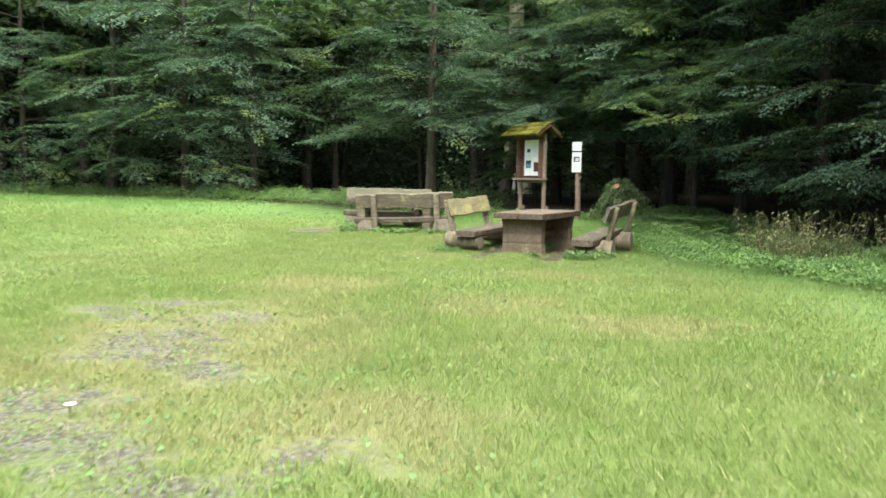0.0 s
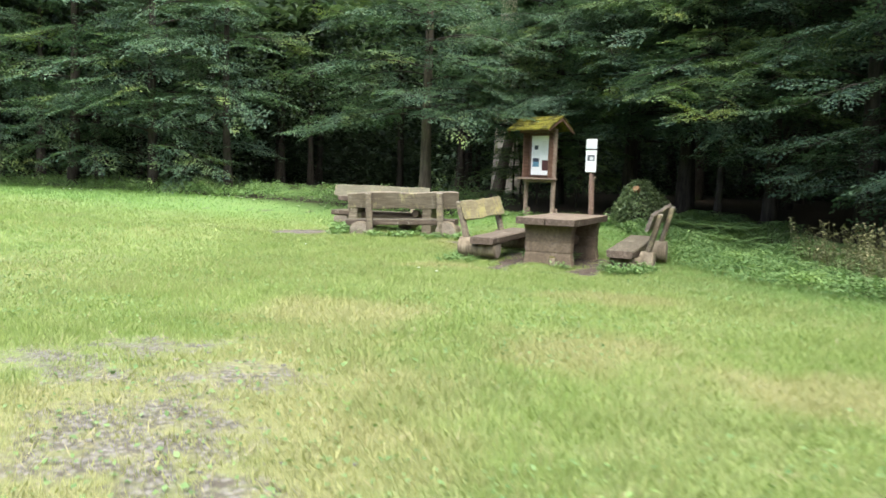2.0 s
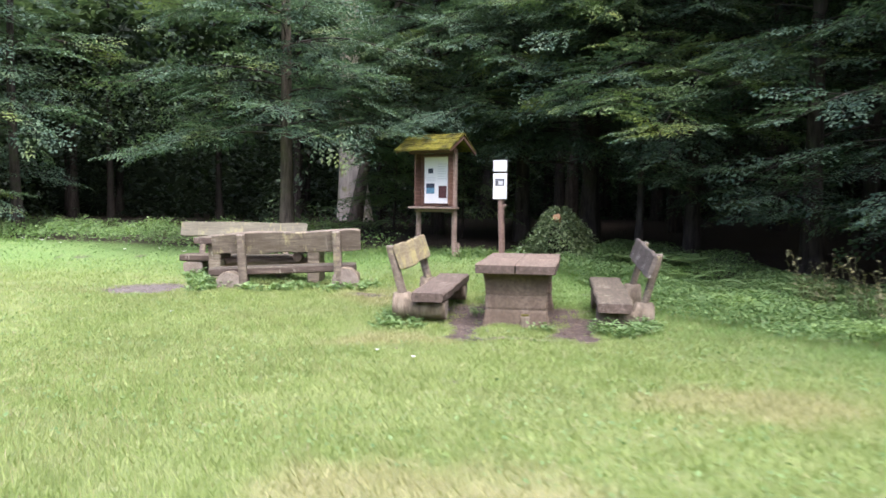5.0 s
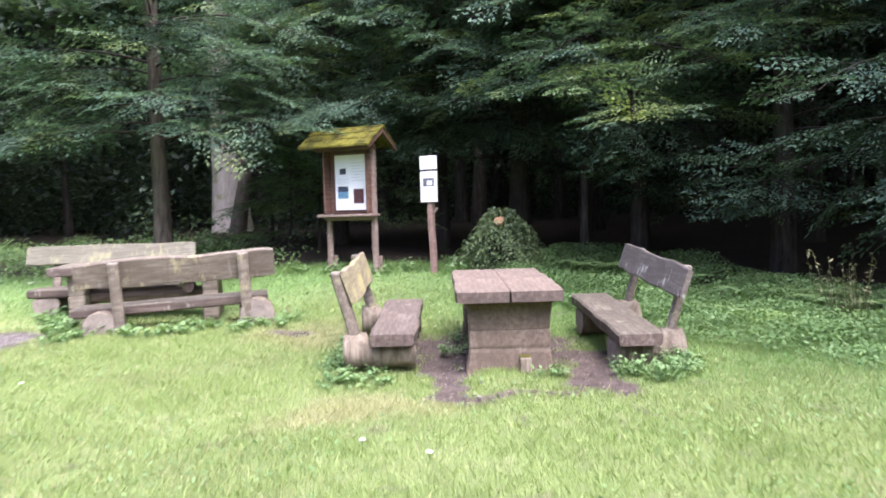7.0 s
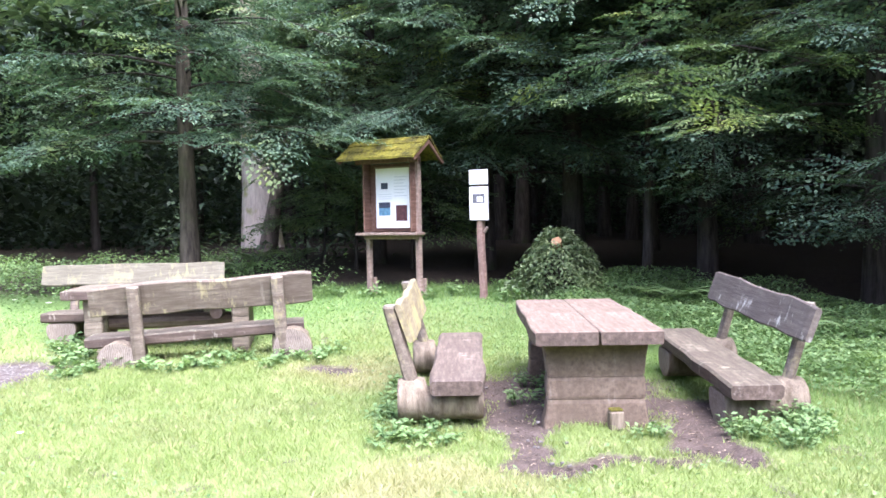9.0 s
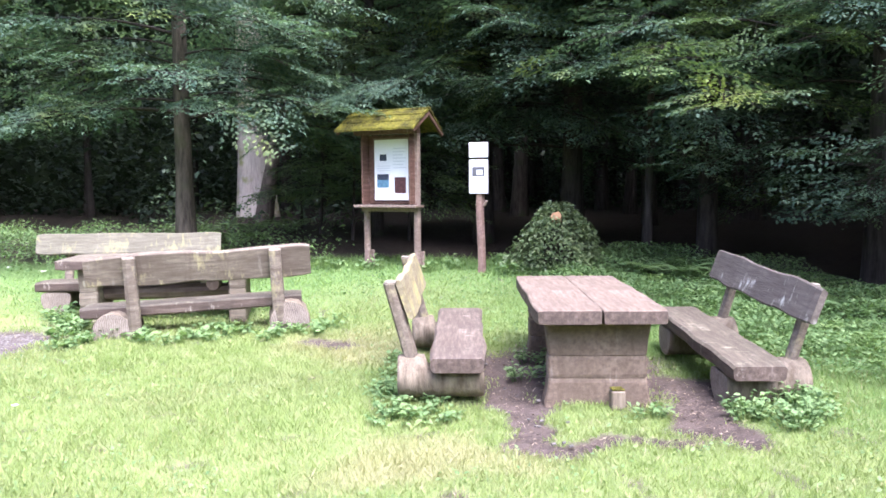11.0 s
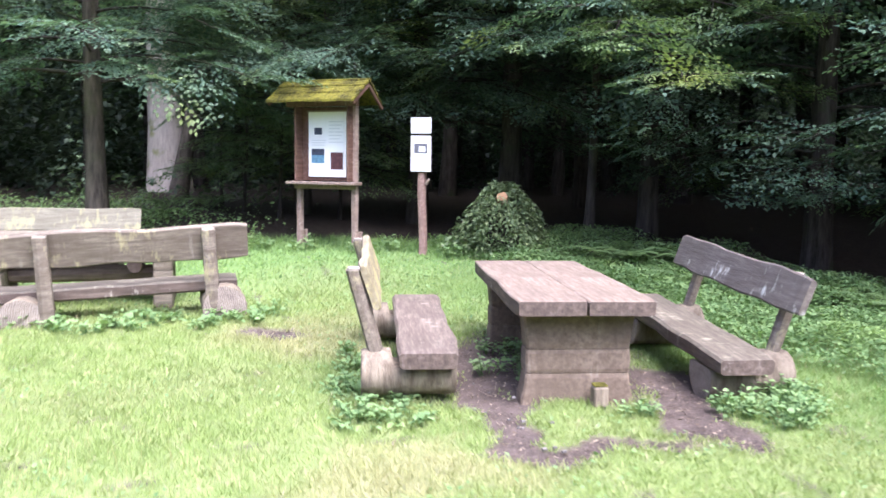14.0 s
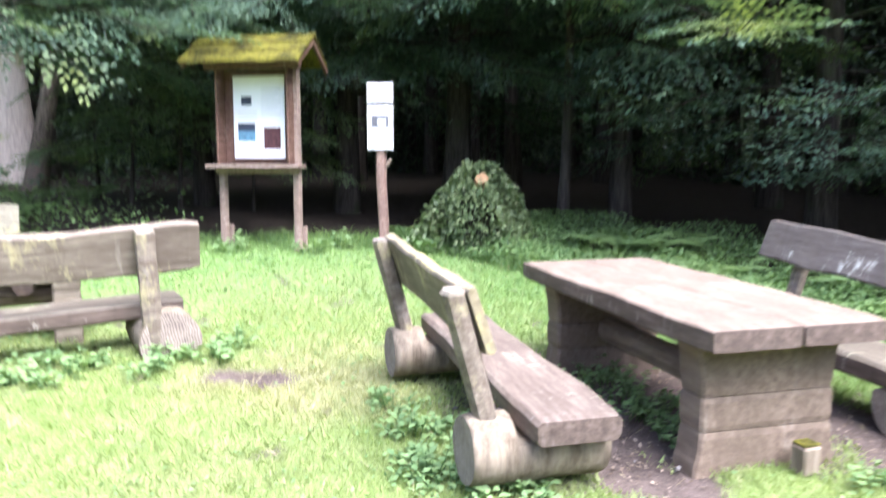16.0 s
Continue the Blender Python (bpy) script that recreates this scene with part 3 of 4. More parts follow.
        child("upper_crown", mesh_from("upper_crown", q.reshape(-1, 3), np.arange(4 * len(q)).reshape(-1, 4), M_FAR_LEAF, np.repeat(r.uniform(0, 1, len(q)), 4)), root)
    return root


# trees that stand singly along the edge
GREEN = "leafy hornbeam with low drooping boughs at the meadow's edge"
make_tree(0.17, 22.1, 1, 0.165, 13, (0.0, 0.0), 2.6, 7.8, 36, 3.7, -90, 2.8, 4.4, M_TRUNK, upper=False, skew=1.5, label="slim grey-brown tree trunk with leafy boughs at the meadow edge")
make_tree(2.7, 28.5, 2, 0.2, 13, (0.2, -0.03), 5.4, 9.8, 20, 4.6, -100, 2.4, 3.4, M_TRUNK, leafscale=1.3, upper=False, label="dark leaning tree trunk inside the wood")
make_tree(3.62, 33.8, 3, 0.54, 17, (-0.02, 0.0), 6.0, 11, 14, 4.0, -100, 2.6, 2.6, M_BEECH, upper=False, leafscale=1.5, label="pale smooth-barked beech with moss at its foot", name="beech_tree")
make_tree(7.0, 18.1, 4, 0.08, 8.5, (-0.04, -0.04), 1.5, 6.6, 17, 3.6, -122, 1.6, 3.8, leaf=M_YOUNG, upper=False, leafscale=0.85, label="slender young hornbeam with yellow-green shoots at the meadow's edge")
# the brighter leaf colour stands in for light missing behind the board
for x, y, seed, top in ((3.0, 23.7, 5, 4.6), (3.4, 22.7, 6, 5.2), (4.5, 22.4, 7, 4.4), (3.0, 25.2, 8, 5.6)):
    make_tree(x, y, seed, 0.035, top, (0.02, -0.03), 0.8, top - 0.5, 19, 1.5, -100, 3.6, 5.0, upper=False, leafscale=0.8, leaf=M_YOUNG, name="hornbeam_sapling", label="leafy young hornbeam sapling in the half shade behind the board")
EDGE = [(4.15, 23.4, -110, 2.7), (5.75, 21.6, -120, 1.7), (6.9, 20.2, -130, 2.5), (8.2, 18.0, -150, 2.4), (9.0, 15.4, -170, 1.1), (9.4, 12.6, 180, 1.1),
        (9.7, 9.6, 175, 1.2), (10.2, 6.4, 175, 1.2), (11.0, 3.0, 170, 1.2), (-6.8, 28.2, -90, 2.9), (-9.6, 28.6, -85, 0.8),
        (-13.0, 29.8, -80, 0.7), (-17.0, 30.6, -75, 0.6), (-21.5, 31.2, -70, 0.6), (-26.5, 31.8, -65, 0.6)]
for i, (x, y, face, low) in enumerate(EDGE):
    far = y > 25
    middle = -8 < x < 5
    make_tree(x, y, 20 + i, 0.15 + 0.03 * (i % 3), 12 + (i % 4) * 0.8, (0.01 * (i % 3 - 1), 0), low, 8.8 if far else 7.4, 20 if low > 2.8 and x < -5 else 13 if y < 10 or x < -20 else 33 if 4 < x < 8.5 else 26 if middle else 22 if x > 8.5 else 29, 2.7 if low > 2.8 and far else 4.6 if far else 3.5 if x > 8.5 else 4.2, face, 2.3,
              2.5 if far else 4.6 if 4 < x < 8.5 else 3.7, label=GREEN, leafscale=1.45 if far else 0.98, upper=not middle and not 4 < x < 7.5, skew=1.6 if middle else 1.25 if x > 8.5 else 0.9)


# the wood behind: a few shapes, copied
def make_wood_tree(seed):
    r = np.random.default_rng(seed)
    root = thing("wood_tree", pose(0, 0, -60), "tall shaded tree deep in the dark wood", "tree", "trees of the wood")
    line = trunk_line(14, (0.02 * (seed % 3 - 1), 0.01), seed)
    child("trunk", trunk_mesh(line, 0.16 + 0.04 * (seed % 3), seed, M_BARK, 9), root)
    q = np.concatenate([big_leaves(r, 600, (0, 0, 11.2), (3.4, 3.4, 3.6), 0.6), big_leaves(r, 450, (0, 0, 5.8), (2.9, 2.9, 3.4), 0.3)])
    child("crown", mesh_from("crown", q.reshape(-1, 3), np.arange(4 * len(q)).reshape(-1, 4), M_SHADE_LEAF, np.repeat(r.uniform(0, 1, len(q)), 4)), root)
    return root


def plant_wood():
    shapes = [make_wood_tree(s) for s in (61, 62, 63, 64)]
    r = random.Random(5)
    used, n = set(), 0
    for gx in range(-42, 40, 4):
        for gy in range(-2, 60, 4):
            x, y = gx + r.uniform(-1.4, 1.4), gy + r.uniform(-1.4, 1.4)
            d = float(into_wood(x, y))
            if d < 5.0 or d > 30 or (d < 20 and -15 < x < 0) or (d < 12 and -9 < x < 7 and y > 20) or math.hypot(x - 2.5, y - 28.5) < 2.5 or math.hypot(x - 3.2, y - 33.8) < 3.0 or (abs(x - 0.06 * y - 0.6) < 1.6 and y < 33):
                continue
            m = pose(x, y, float(height(x, y)), 0, 0, r.uniform(0, 360))
            s = shapes[n % 4]
            if n < 4:
                s.matrix_world = m
            else:
                copy_thing(s, m)
            n += 1


plant_wood()


def make_thicket(name, label, n, near, far, tall, size, seed, material):
    """Undergrowth that closes the view into the wood."""
    r = np.random.default_rng(seed)
    x, y = r.uniform(-48, 42, n), r.uniform(-6, 66, n)
    d = into_wood(x, y)
    z = height(x, y) + tall * r.uniform(0, 1, n) ** 1.5
    lump = np.sin(0.9 * x + 1.2 * np.sin(0.7 * y)) * np.sin(0.8 * y + np.sin(0.6 * x)) + 0.6 * np.sin(1.4 * z + x)
    gap = (d < np.where(x > 0, 12, 24)) & ((x < 0.05 * y - 1.2) & (x > -9) & (z < 3.4) | (x > 5.2) & (z < 1.8 + 0.1 * d))
    keep = (d > near) & (d < far) & (lump > -0.5) & ~gap & (np.hypot(x - 3.7, y - 33.8) > 2.0) & ~((y < 33.5) & (np.abs(x - 0.1 - 0.085 * y) < 1.3) & (z > 1.4))
    p = np.stack([x, y, z], -1)[keep]
    n = len(p)
    q = leaves_at(p, r.uniform(0, math.tau, n), r.normal(-0.3, 0.4, n), r.normal(0, 0.4, n), size * r.uniform(0.5, 1.3, n), 0.62)
    me = mesh_from(name, q.reshape(-1, 3), np.arange(4 * n).reshape(-1, 4), material, np.repeat(r.uniform(0, 1, n), 4))
    tagged(new(name, me), label, "undergrowth", kind="stuff")


def make_shade_canopy():
    """A leaf roof added overhead to keep the sky's light off the wood's floor."""
    r = np.random.default_rng(29)
    n = 90000
    x, y = r.uniform(-50, 44, n), r.uniform(-8, 66, n)
    d = into_wood(x, y)
    # reaches nearer the edge at left, to shade the trees there
    keep = (d > np.where((x < -1.5) & (x > -8), 2.2, 3.8)) & (d < 60)
    x, y, d = x[keep], y[keep], d[keep]
    z = height(x, y) + 8.2 + 3.2 * lumps(0.4 * x, 0.4 * y) + r.uniform(0, 1.8, len(x))
    n = len(x)
    q = leaves_at(np.stack([x, y, z], -1), r.uniform(0, math.tau, n), r.normal(-0.1, 0.35, n), r.normal(0, 0.35, n), 0.62 * r.uniform(0.6, 1.3, n), 0.75)
    me = mesh_from("wood_canopy", q.reshape(-1, 3), np.arange(4 * n).reshape(-1, 4), M_FAR_LEAF, np.repeat(r.uniform(0, 1, n), 4))
    tagged(new("wood_canopy", me), "leaf layer added overhead to shade the wood", "canopy", kind="stuff")


make_shade_canopy()
# both deep layers take the leaf colour darkened for shade
make_thicket("wood_thicket", "dark undergrowth deep in the shaded wood", 210000, 12, 30, 8.5, 0.3, 23, M_SHADE_LEAF)
make_thicket("far_brush", "dim brush filling the far wood", 110000, 28, 46, 9.0, 0.6, 25, M_SHADE_LEAF)
make_thicket("wood_saplings", "leafy saplings and brush in the shaded wood", 400000, 4.8, 15, 6.5, 0.17, 24, M_FAR_LEAF)

# ---- grass and herbs ----
def make_grass():
    r = np.random.default_rng(3)
    V, T, D, L = [], [], [], []
    for count, x0, x1, y0, y1, wide, tall in ((420000, -4.0, 5.0, -0.6, 7.0, 0.0031, 0.058), (440000, -4.2, 6.2, 6.0, 17.5, 0.0039, 0.056), (300000, -12, 8.5, -2.5, 22.0, 0.008, 0.06),
                                              (170000, -28, -4, 5, 31.5, 0.016, 0.08), (4500, 1.55, 2.6, 11.85, 12.6, 0.0038, 0.075)):
        x, y = r.uniform(x0, x1, count), r.uniform(y0, y1, count)
        wood = into_wood(x, y)
        bare = np.maximum(bare_at(x, y), 0.88 * patches(x, y, GRAVEL) * (0.55 + 0.45 * lumps(2.6 * x + 1.1 * y, 2.8 * y - x)))
        clump = lumps(0.83 * x + 0.37 * y, 0.9 * y - 0.41 * x + 0.6 * np.sin(0.31 * x + 0.2 * y))
        fine = lumps(3.1 * x + 1.7 * y + 4, 2.9 * y - 1.9 * x)
        rim = np.minimum(np.minimum(x - x0, x1 - x), np.minimum(y - y0, y1 - y))
        u = r.uniform(0, 1, (5, count))
        keep = (wood < 0.3) & (u[0] < 0.9 + 0.1 * fine) & (u[1] < np.maximum(step(0, 1.6, rim), tall > 0.09)) & ((wide < 0.012) | (u[2] < step(-4.5, -11, x)))
        keep &= (u[3] > 0.85 * step(4.4, 5.4, x) * step(-3, -1.5, wood)) & (u[4] > 1.02 * step(0.25, 0.95, bare))
        x, y, wood, clump, fine, bare = x[keep], y[keep], wood[keep], clump[keep], fine[keep], bare[keep]
        n = len(x)
        h = tall * r.uniform(0.4, 1.3, n) * (0.8 + 0.3 * clump + 0.2 * fine) * (1 + 1.0 * step(-1.8, 0, wood)) * (1 - 0.55 * bare)
        a, lean = r.uniform(0, math.tau, n), r.uniform(0.15, 1.1, n) * h
        b = r.uniform(0, math.tau, n)
        w = wide * r.uniform(0.6, 1.3, n)
        root = np.stack([x, y, height(x, y) - 0.012], -1)
        across = np.stack([np.cos(b) * w, np.sin(b) * w, np.zeros(n)], -1)
        tip = root + np.stack([np.cos(a) * lean, np.sin(a) * lean, h], -1)
        V.append(np.stack([root - across, root + across, tip], 1).reshape(-1, 3))
        T.append(np.repeat(np.clip(r.uniform(0, 1, n) * 0.9 + 0.1 * (1 - fine), 0, 1), 3))
        D.append(np.repeat(patches(x, y, DRY), 3))
        L.append(np.repeat(lush_at(x, y), 3))
    V, T = np.concatenate(V), np.concatenate(T)
    me = mesh_from("meadow_grass", V, np.arange(len(V)).reshape(-1, 3), M_GRASS, T)
    for name, value in (("dry", np.concatenate(D)), ("lush", np.concatenate(L))):
        me.attributes.new(name, "FLOAT", "POINT").data.foreach_set("value", np.ascontiguousarray(value, np.float32))
    tagged(new("meadow_grass", me), "short yellow-green meadow grass, trampled and uneven", "grass", kind="stuff")


make_grass()


def make_straw():
    """Dead blades lying in the lawn, and thin reddish flowering stems standing over it in drifts."""
    r = np.random.default_rng(31)
    n = 46000
    x, y = r.uniform(-7, 6.5, n), r.uniform(-1, 18, n)
    keep = (into_wood(x, y) < -0.5) & (r.uniform(0, 1, n) > 0.75 * bare_at(x, y)) & (r.uniform(0, 1, n) < 0.45 + 0.55 * patches(x, y, DRY))
    x, y = x[keep], y[keep]
    n = len(x)
    lying = leaves_at(np.stack([x, y, height(x, y) + 0.012], -1), r.uniform(0, math.tau, n), r.uniform(0.02, 0.7, n), r.normal(0, 0.4, n), r.uniform(0.03, 0.12, n), 0.045)
    n = 45000
    x, y = r.uniform(-9, 6.5, n), r.uniform(-0.5, 17, n)
    drift = lumps(0.5 * x + 3, 0.42 * y + 0.2 * x)
    keep = (into_wood(x, y) < -1.5) & (bare_at(x, y) < 0.2) & (r.uniform(0, 1, n) < step(0.4, 0.75, drift))
    x, y = x[keep], y[keep]
    n = len(x)
    standing = leaves_at(np.stack([x, y, height(x, y)], -1), r.uniform(0, math.tau, n), r.uniform(1.0, 1.5, n), r.normal(0, 0.4, n), r.uniform(0.07, 0.15, n), 0.016)
    for name, label, q, material in (("dry_grass", "pale dead grass blades lying in the lawn", lying, M_BENT), ("grass_stems", "thin reddish-brown flowering grass stems over the lawn", standing, M_STEM)):
        me = mesh_from(name, q.reshape(-1, 3), np.arange(4 * len(q)).reshape(-1, 4), material, np.repeat(r.uniform(0, 1, len(q)), 4))
        tagged(new(name, me), label, "grass", kind="stuff")


make_straw()


def herb_sheet(name, label, count, x0, x1, y0, y1, inside, size, tall, material, seed):
    r = np.random.default_rng(seed)
    x, y = r.uniform(x0, x1, count), r.uniform(y0, y1, count)
    keep = inside(x, y, r.uniform(0, 1, count))
    x, y = x[keep], y[keep]
    n = len(x)
    lump = lumps(1.3 * x + seed, 1.3 * y)
    z = height(x, y) + tall * (0.25 + 0.75 * lump) * r.uniform(0.15, 1.0, n) ** 0.7
    q = leaves_at(np.stack([x, y, z], -1), r.uniform(0, math.tau, n), r.normal(0.0, 0.35, n), r.normal(0, 0.35, n), size * r.uniform(0.6, 1.3, n), 0.68)
    me = mesh_from(name, q.reshape(-1, 3), np.arange(4 * n).reshape(-1, 4), material, np.repeat(r.uniform(0, 1, n), 4))
    tagged(new(name, me), label, "plants", kind="stuff")


herb_sheet("ground_herbs", "low leafy green herbs beside the bench and wood edge", 180000, 3.9, 9.0, 4.0, 19.0,
           lambda x, y, u: (u < step(-2.8, -1.6, into_wood(x, y)) * step(4.0, 7.0, y)) & (into_wood(x, y) < 1.6) & (bare_at(x, y) < 0.4) & ((x > 4.55) | (y < 10.5)), 0.045, 0.36, M_HERB, 7)
herb_sheet("lawn_herbs", "small clover and plantain leaves in the lawn", 30000, -7, 6, -1, 18,
           lambda x, y, u: (into_wood(x, y) < -0.6) & (bare_at(x, y) < 0.5) & (np.sin(1.3 * x + 2 * np.sin(0.9 * y)) * np.sin(1.1 * y) > -0.2), 0.034, 0.06, M_HERB, 9)
herb_sheet("shade_grass", "lush green clover and young grass towards the wood", 60000, -16, 5.0, 14.5, 30,
           lambda x, y, u: (u < 0.8 * step(-5.5, -2.0, into_wood(x, y))) & (into_wood(x, y) < 0.2) & (bare_at(x, y) < 0.3), 0.045, 0.06, M_HERB, 12)
herb_sheet("edge_herbs", "knee-high nettles and herbs along the wood edge", 170000, -30, 3.0, 17.5, 33,
           lambda x, y, u: (u < step(-1.6, 0.2, into_wood(x, y)) * step(3.0, 0.6, x)) & (into_wood(x, y) < np.where(x > -9, 5.5, 3.0)), 0.065, 0.62, M_HERB, 8)


def make_weed(name, m, seed, n_stems, spread, tall, leaf, material, label, category="weed", group=""):
    r = np.random.default_rng(seed)
    root = thing(name, m, label, category, group)
    lines, P, Y = [], [], []
    for i in range(n_stems):
        a, d = r.uniform(0, math.tau), spread * math.sqrt(r.uniform(0, 1))
        h = tall * r.uniform(0.5, 1.1) * (1 - 0.45 * d / spread)
        base = np.array([0.6 * d * math.cos(a), 0.6 * d * math.sin(a), -0.02])
        tip = np.array([1.1 * d * math.cos(a), 1.1 * d * math.sin(a), h])
        lines.append([base, (base + tip) / 2 + (0, 0, 0.1 * h), tip])
        for k in range(6):
            f = 0.35 + 0.65 * k / 5
            P.append(base + (tip - base) * f)
            Y.append(a + k * 2.4 + r.normal(0, 0.3))
    V, F = tubes(lines, [0.004] * n_stems, [0.002] * n_stems, 3)
    tagged(child("stalk", mesh_from("stalk", V, F, material), root), kind="stuff")
    P, Y = np.array(P), np.array(Y)
    n = len(P)
    q = leaves_at(P, Y, r.normal(0.1, 0.3, n), r.normal(0, 0.3, n), leaf * r.uniform(0.65, 1.25, n), 0.7)
    child("foliage", mesh_from("foliage", q.reshape(-1, 3), np.arange(4 * n).reshape(-1, 4), material, np.repeat(r.uniform(0.2, 1, n), 4)), root)
    return root


def weed_patch(spots, seed, n_stems=16, spread=0.2, tall=0.2, leaf=0.085, label="bright green broad-leaved weed clump in the grass", group="weeds round the benches"):
    r = random.Random(seed)
    kinds = [make_weed("weed_clump", pose(*spots[i], float(height(*spots[i])), 0, 0, 40 * i), seed + i, n_stems, spread, tall, leaf, M_HERB, label, group=group) for i in range(3)]
    for i, (x, y) in enumerate(spots[3:]):
        copy_thing(kinds[i % 3], pose(x, y, float(height(x, y)), 0, 0, r.uniform(0, 360)))


weed_patch([(3.6, 11.9), (3.2, 11.5), (3.45, 11.6), (3.65, 11.75), (3.1, 11.85), (3.75, 12.05)], 41, 34, 0.2, 0.2, leaf=0.05)
weed_patch([(-1.55 + 0.19 * i + 0.07 * ((i * 5) % 4 - 1.5), 16.66 - 0.045 * i + 0.13 * ((i * 7) % 5 - 2)) for i in range(15)], 51, 14, 0.16, 0.17, leaf=0.065, label="pale green weeds growing under the bench")
weed_patch([(0.75, 13.0), (0.85, 13.35), (1.0, 13.7), (1.2, 14.1), (1.35, 14.5), (0.95, 12.75), (1.1, 13.15), (0.65, 12.85), (1.35, 13.9), (0.9, 13.6)], 61, 20, 0.18, 0.15, leaf=0.055, label="green weeds round the bench's log foot")
weed_patch([(2.35, 13.3), (2.55, 13.7), (2.75, 13.2), (2.9, 13.9), (2.9, 14.2), (2.42, 12.12), (2.2, 13.1), (2.4, 13.5), (2.62, 13.45), (2.1, 13.55), (2.75, 14.0), (3.05, 14.3), (2.5, 14.1)], 71, 11, 0.16, 0.15, leaf=0.055, label="green weeds growing under the picnic table")
weed_patch([(-1.62, 17.3), (-1.55, 17.6), (-1.7, 18.0), (-1.6, 16.95), (-1.75, 18.4)], 81, 14, 0.2, 0.24, label="green weeds at the log end beside the path")
weed_patch([(4.3, 17.9), (4.55, 18.1), (2.6, 19.3), (3.3, 18.6), (3.8, 18.9), (2.2, 19.9)], 91, 12, 0.22, 0.26, label="weeds and tall grass at the notice board's feet")


# ---- picnic furniture ----
def make_table(m, seed, label, top_material=None, trestle_material=None):
    root = thing("picnic_table", m, label, "table", "picnic tables")
    L, T, top = 2.37, 0.115, 0.78
    for i, (x, w) in enumerate(((-0.25, 0.50), (0.25, 0.50))):
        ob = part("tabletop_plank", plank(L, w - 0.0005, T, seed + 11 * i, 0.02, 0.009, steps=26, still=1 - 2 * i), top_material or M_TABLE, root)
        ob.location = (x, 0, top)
        darken_edges(ob)
    for y in (-0.86, 0.86):
        levels = ((0.0, 0.207, 0.855, 0.775), (0.212, 0.385, 0.775, 0.77), (0.39, top - T - 0.002, 0.77, 0.85))
        if y > 0:
            levels = tuple(reversed(levels))
        for z0, z1, w0, w1 in levels:
            rings = []
            for k in range(7):
                f = k / 6
                w = w0 + (w1 - w0) * (f ** 2.2 if w1 > w0 else 1 - (1 - f) ** 2.2) if abs(w1 - w0) > 0.01 else w0
                e = 0.006 if k in (0, 6) else 0
                z = z0 + (z1 - z0) * f - (0.14 if z0 == 0 and k == 0 else 0)
                a, d = w / 2 - e, 0.105 - e
                rings.append([Vector((sx * (a - cx), y + sy * (d - cy), z)) for sx, sy, cx, cy in
                              ((-1, -1, 0, 0.015), (-1, -1, 0.015, 0), (1, -1, 0.015, 0), (1, -1, 0, 0.015), (1, 1, 0, 0.015), (1, 1, 0.015, 0), (-1, 1, 0.015, 0), (-1, 1, 0, 0.015))])
            part("trestle_timber", loft(rings), trestle_material or M_TRESTLE, root)
    part("stretcher", log((0, -0.95, 0.33), (0, 0.95, 0.33), 0.09, seed, 10, 5, ends=0), M_TABLE, root)
    part("wedge", log((-0.06, -0.57, 0.43), (-0.2, -0.55, 0.43), 0.085, seed + 2, 12, 2), M_LOG, root, "pale cut wooden wedge", ends=M_POST)
    return root


def make_bench(m, seed, label, seat_len, back_len, seat_top, back_top, back_material, seat_material=None, logs=0.78, radius=0.19, back_at=-0.46, wave=0.03, back_w=0.30, inner=0.0, taper=0.0, shift=0.0, seat_shift=0.0, post=0.056, foot_at=-0.34):
    """A log bench facing local +x: seat plank, two cross logs, two posts and a backrest board."""
    root = thing("log_bench", m, label, "bench", "log benches")
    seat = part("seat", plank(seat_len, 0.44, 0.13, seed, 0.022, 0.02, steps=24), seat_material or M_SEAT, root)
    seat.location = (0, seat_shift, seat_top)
    darken_edges(seat)
    zc = seat_top - 0.035 - radius
    for y in (-logs * seat_len / 2, logs * seat_len / 2):
        part("cross_log", log((-0.48, y, zc), (0.2, y + 0.02, zc), radius, seed + y, 18, 26, flat=1 - 0.105 / radius, notch=0.345), M_LOG, root, "round debarked log foot", True, M_END)
        p = y - math.copysign(inner, y) + shift
        foot, head = Vector((foot_at, p, zc + 0.02 - (0.2 if inner else 0))), Vector((back_at - 0.075, p + 0.01, back_top - 0.045))
        pts = [foot.lerp(head, k / 6) for k in range(7)]
        held = part("back_post", stake(pts, post, seed + y * 3, 0.85), M_BENCH, root)
        tip = [head + Vector((0.004 * k, 0, 0.012 * k - 0.006)) for k in range(3)]
        part("post_head", stake(tip, post * 0.93, seed + y * 3, 0.85), M_CUT_GREY, held, "pale weathered sawn post head")
    back = part("backrest", plank(back_len, back_w, 0.065, seed + 5, wave, 0.014, steps=30, taper=taper), back_material, root)
    back.data.materials.append(M_BENCH)
    for face in back.data.polygons:
        if face.center.z < -0.045:
            face.material_index = 1
    tilt = math.degrees(math.atan2(back_at + 0.26, back_top - seat_top))
    back.matrix_basis = Matrix.Translation((back_at + 0.04, 0.0, back_top - back_w / 2)) @ Matrix.Rotation(radians(90 + tilt), 4, "Y") @ Matrix.Translation((0, 0, 0.0325))
    return root


make_table(pose(2.675, 13.46, 0.0, 0, 0, -25.0), 3, "massive weathered pinkish-brown wooden picnic table on plank trestles")
make_table(pose(-0.47, 17.9, 0.1, 0, 0, 76.0), 8, "massive weathered wooden picnic table between two benches", M_OLD_TABLE, M_OLD_TABLE)
